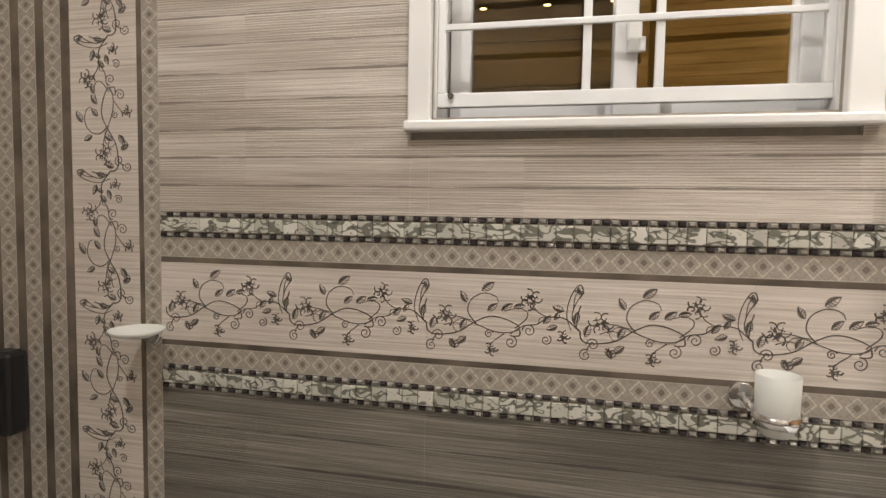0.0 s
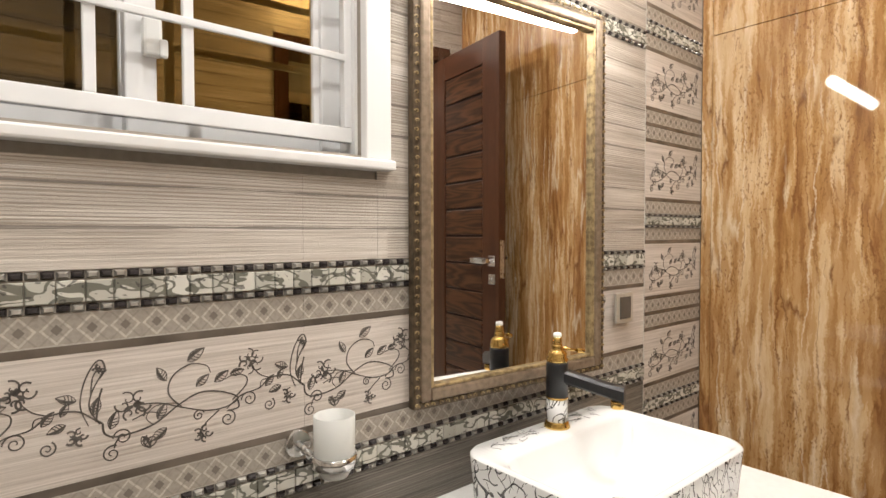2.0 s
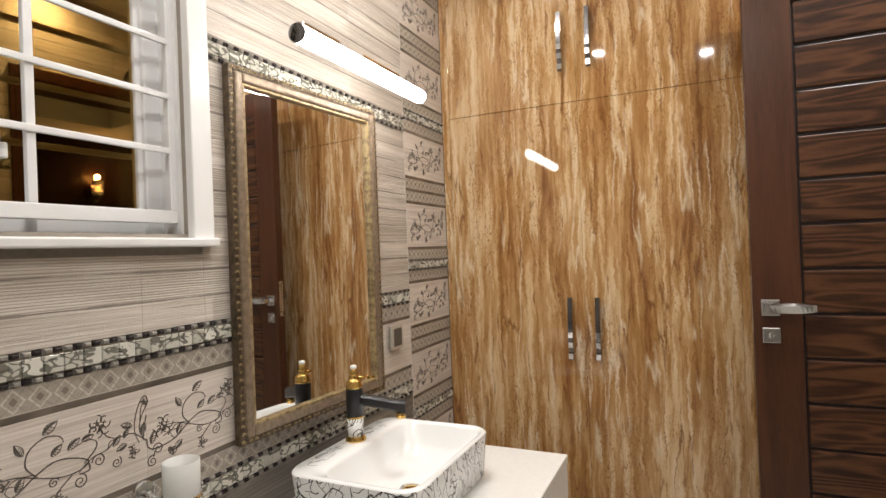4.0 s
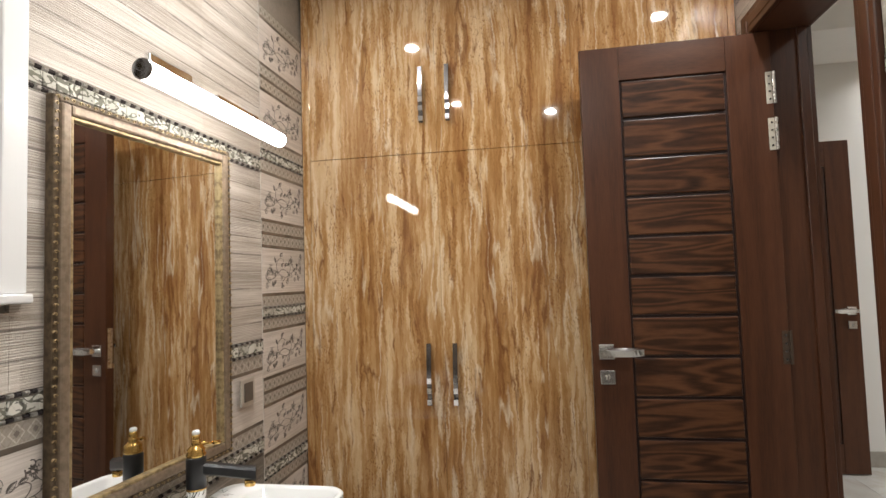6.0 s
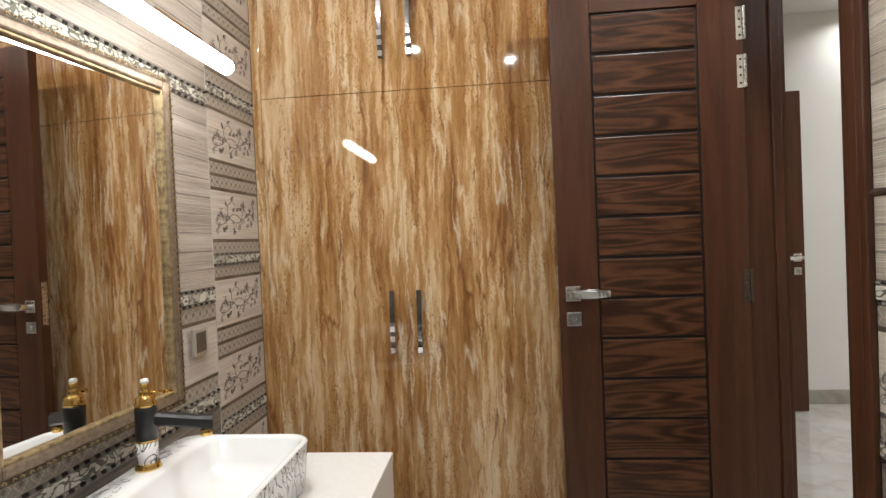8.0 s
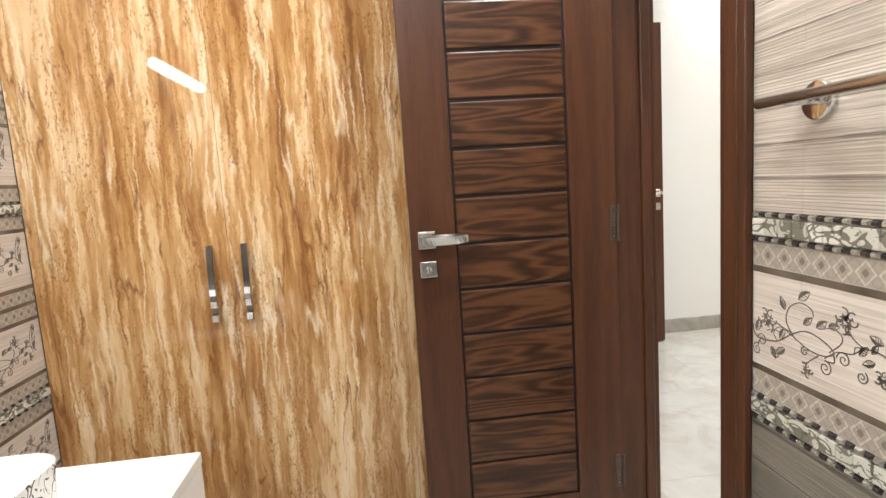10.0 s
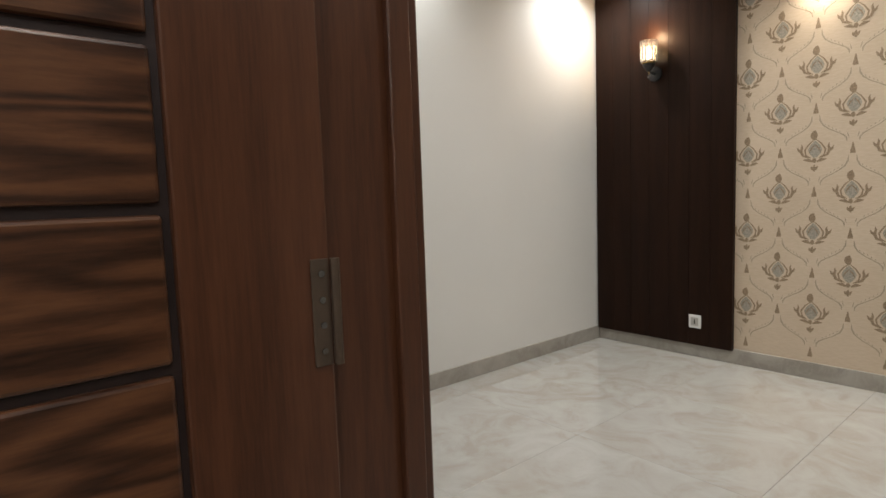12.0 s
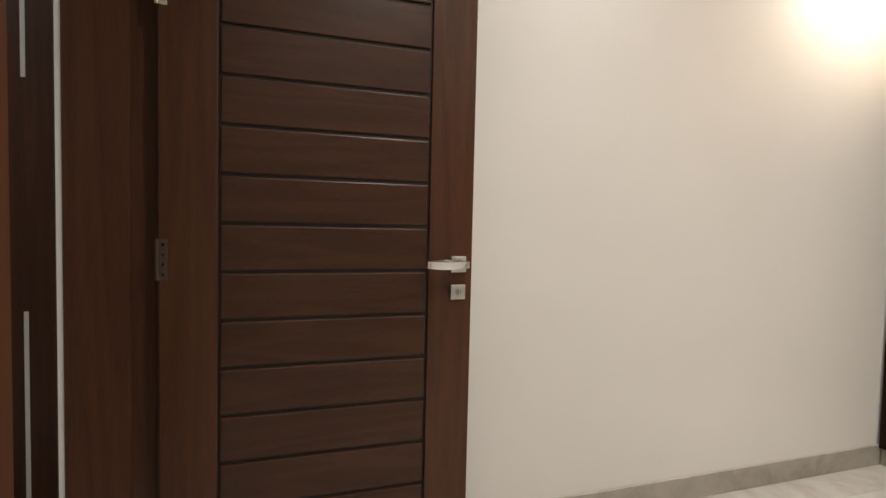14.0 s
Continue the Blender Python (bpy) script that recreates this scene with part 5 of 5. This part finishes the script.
def upright_strip(u0, u1, parent):
    """The belt's tiles laid upright, beside the shower."""
    u = u1
    for kind, w in (("d", 0.043), ("l", 0.012), ("f", 0.176), ("l", 0.024), ("d", 0.046), ("l", 0.024), ("d", 0.046), ("l", 0.024), ("d", 0.046), ("l", 0.024), ("d", 0.046)):
        a = u - w
        if a < u0:
            break
        if kind == "d":
            b = box(a + 0.0004, u - 0.0004, -0.0075, 0.0, 0.0, CEIL_B, 0.0004, 1)
            lay = b.loops.layers.uv.new("UVMap")
            for f in b.faces:
                for l in f.loops:
                    l[lay].uv = (l.vert.co.z / 0.04, (l.vert.co.x - a) / w)
            part("border_tile", b, M_DIAMOND, parent)
        elif kind == "l":
            tile_box("taupe_strip", a, u, 0.0, CEIL_B, M_LINE, parent, 0.0078, 0.0003)
        else:
            tile_box("floral_tile", a, u, 0.0, CEIL_B, M_FLORAL, parent, 0.0075, 0.0003)
            for k in range(9):
                o = new("floral_print", floral_print(0.30, w, k % 2))
                o.parent, o["kind"] = parent, "stuff"
                o.matrix_basis = Matrix(((0, 0, -1, u), (0, 1, 0, -0.0075), (1, 0, 0, 0.30 * k), (0, 0, 0, 1)))
        u = a
    return u


def surface(name, m, label):
    return root(name, m, label, "wall tiling", kind="structure")


tn = surface("wall_tiling_north", pose(0, NY + 0.008, 0), "pale plank tiles with mosaic rows and printed floral belt")
XW, XE = -0.722, 1.598
HOLE = (wx0 - 0.04, wx1 + 0.03, 1.262, wz1 + 0.03)
plain_rows(XW, XE, [Z_MT, 1.42, UP0], [0.49, -0.11, 1.09], M_LIGHT, tn, HOLE)
plain_rows(XW, XE, [UP1, 2.05, 2.35, CEIL_B], [0.49, -0.11, 1.09], M_LIGHT, tn, HOLE)
plain_rows(XW, XE, [0.0, 0.115, 0.415, Z_MB], [0.49, -0.11, 1.09], M_DARK, tn)
belt(XW, XE, [-0.11, 0.49, 1.09], tn)
mosaic_row(wx1 + 0.06, XE, UP0, UP1, tn)
mosaic_row(XW, wx0 - 0.06, UP0, UP1, tn)
decor_stack(XE, FX - 0.006, tn)
part("tile_trim", box(XE - 0.0021, XE - 0.0001, -0.0092, 0.0, 0.0, CEIL_B, 0.0004, 1), plain("tile_edge_strip", (0.56, 0.53, 0.48), 0.4, 0, 0.06, 30), tn, "thin white tile edge strip")
end = upright_strip(-1.4, XW, tn)
plain_rows(WX, end, [0.0, 0.415, Z_MB, Z_MT, 1.42, 1.72, 2.02, 2.32, CEIL_B], [], M_LIGHT, tn)

ts = surface("wall_tiling_south", pose(0, SY - 0.008, 0, 0, 0, 180), "pale plank tiles with mosaic rows and printed floral belt")
# in this wall's own frame u runs against x
S0, S1 = -(DX0 - 0.079), -WX
plain_rows(S0, S1, [Z_MT, 1.42, UP0], [-0.98 + 0.6 * k for k in range(6)], M_LIGHT, ts)
plain_rows(S0, S1, [UP1, 2.05, 2.35, CEIL_B], [-0.98 + 0.6 * k for k in range(6)], M_LIGHT, ts)
plain_rows(S0, S1, [0.0, 0.115, 0.415, Z_MB], [-0.98 + 0.6 * k for k in range(6)], M_DARK, ts)
belt(S0, S1, [-0.98 + 0.6 * k for k in range(6)], ts, S0 + 0.002)
mosaic_row(S0, S1, UP0, UP1, ts)
plain_rows(-FX, -(DX1 + 0.079), [0.0, 0.415, Z_MB, Z_MT, 1.42, 1.72, 2.02, 2.32, CEIL_B], [], M_LIGHT, ts)
plain_rows(-(DX1 + 0.079), S0, [DH + 0.08, 2.4, CEIL_B], [-1.5], M_LIGHT, ts)

tw = surface("wall_tiling_west", pose(WX - 0.008, 0, 0, 0, 0, 90), "pale plank tiles on the end wall")
plain_rows(SY, NY, [0.0, 0.115, 0.415, Z_MB], [0.2], M_DARK, tw)
plain_rows(SY, NY, [Z_MB, Z_MT, 1.42, 1.72, 2.02, 2.32, CEIL_B], [0.2], M_LIGHT, tw)


# ---- wallpaper print ----
def flower_heart():
    """Grey pointed heart of the palmette."""
    b = bmesh.new()
    ribbon([(0, -0.045), (0, -0.02), (0, 0.0), (0, 0.025), (0, 0.05)], [0.018, 0.058, 0.072, 0.05, 0.006], 0.0006, b)
    return b


def flower_leaves():
    """Brown leaves, bud and tassel round the heart."""
    b = bmesh.new()
    d = 0.0011
    blade(0, 0.055, 0.055, 0.036, math.pi / 2, d, b)
    for sx in (-1, 1):
        ribbon([(sx * 0.032, -0.045), (sx * 0.062, -0.03), (sx * 0.072, -0.005), (sx * 0.066, 0.02), (sx * 0.07, 0.035)], [0.006, 0.014, 0.016, 0.01, 0.002], d, b)
        ribbon([(sx * 0.062, -0.02), (sx * 0.083, 0.0), (sx * 0.092, 0.018)], [0.004, 0.014, 0.002], d, b)
        ribbon([(0, 0.062), (sx * 0.03, 0.035), (sx * 0.052, 0.0), (sx * 0.046, -0.03), (sx * 0.02, -0.048)], [0.003, 0.007, 0.009, 0.008, 0.004], d, b)
        ribbon([(0, 0.03), (sx * 0.018, 0.008), (sx * 0.03, -0.018)], [0.003, 0.008, 0.002], d, b)
        ribbon([(sx * 0.01, -0.07), (sx * 0.032, -0.058), (sx * 0.058, -0.056)], [0.006, 0.02, 0.004], d, b)
        blade(sx * 0.006, -0.118, 0.026, 0.012, radians(90 - sx * 25), d, b)
    blade(0, -0.075, 0.028, 0.022, math.pi / 2, d, b)
    blade(0, -0.126, 0.04, 0.016, math.pi / 2, d, b)
    ribbon([(0, -0.272), (0, -0.256), (0, -0.240), (0, -0.222), (0, -0.212)], [0.026, 0.024, 0.014, 0.009, 0.003], d, b)
    return b


def ogee(px, pz):
    """Two hanging strokes and the small knot that close one onion-shaped cell."""
    b = bmesh.new()
    for sx in (-1, 1):
        pts = [(sx * 0.163, -0.045), (sx * 0.160, -0.075), (sx * 0.146, -0.102), (sx * 0.115, -0.128), (sx * 0.075, -0.150), (sx * 0.045, -0.168), (sx * 0.031, -0.185), (sx * 0.03, -0.205)]
        ribbon(pts, [0.003, 0.008, 0.007, 0.005, 0.005, 0.006, 0.008, 0.003], 0.0005, b)
        ribbon([(sx * 0.028, -0.155), (sx * 0.024, -0.17), (sx * 0.02, -0.185)], [0.002, 0.005, 0.002], 0.0005, b)
        for k in range(5):
            blade(sx * (0.06 + 0.018 * k), -0.153 + 0.012 * k, 0.012, 0.004, radians(90 - sx * 20), 0.0005, b)
    return b


paper = root("wallpaper_print", pose(0, RS, 0, 0, 0, 180), "printed damask lattice with flower motifs on beige wallpaper", "wallpaper", kind="structure")
PX, PZ = 0.3635, 0.477
me_m = part("damask_motif", flower_heart(), M_MOTIF2, paper)
me_o = part("lattice_curve", ogee(PX, PZ), M_OGEE, paper)
me_b = part("damask_leaves", flower_leaves(), M_MOTIF, paper)
first_cell = True
for i in range(0, 16):
    for j in range(0, 5):
        u = -2.556 - PX / 2 + i * PX / 2
        z = 0.166 + j * PZ + (0 if i % 2 else PZ / 2)
        if z < 0.2 or z > 2.35 or u > 0.2:
            continue
        m = pose(u, 0, z)
        if first_cell:
            me_m.matrix_basis, me_o.matrix_basis, me_b.matrix_basis = m, m, m
            first_cell = False
        else:
            again(me_m, "damask_motif", paper, m)
            again(me_o, "lattice_curve", paper, m)
            again(me_b, "damask_leaves", paper, m)


# ---- floor tiles ----
cells = {}
for i in range(-2, 8):
    for j in range(-6, 3):
        x0, y0 = 0.8 * i - 0.35, 0.8 * j - 0.13
        x1, y1 = x0 + 0.8, y0 + 0.8
        if x0 > 4.7 or y0 > NY + 0.1 or (y0 > -0.5 and x1 < WX):
            continue
        key = "t"
        if key not in cells:
            b = box(0.0005, 0.7995, 0.0005, 0.7995, -0.008, 0.0, 0.0006, 1)
            cells[key] = part("floor_tile", b, M_FLOOR, floor)
            cells[key].matrix_basis = pose(x0, y0, 0)
        else:
            again(cells[key], "floor_tile", floor, pose(x0, y0, 0))
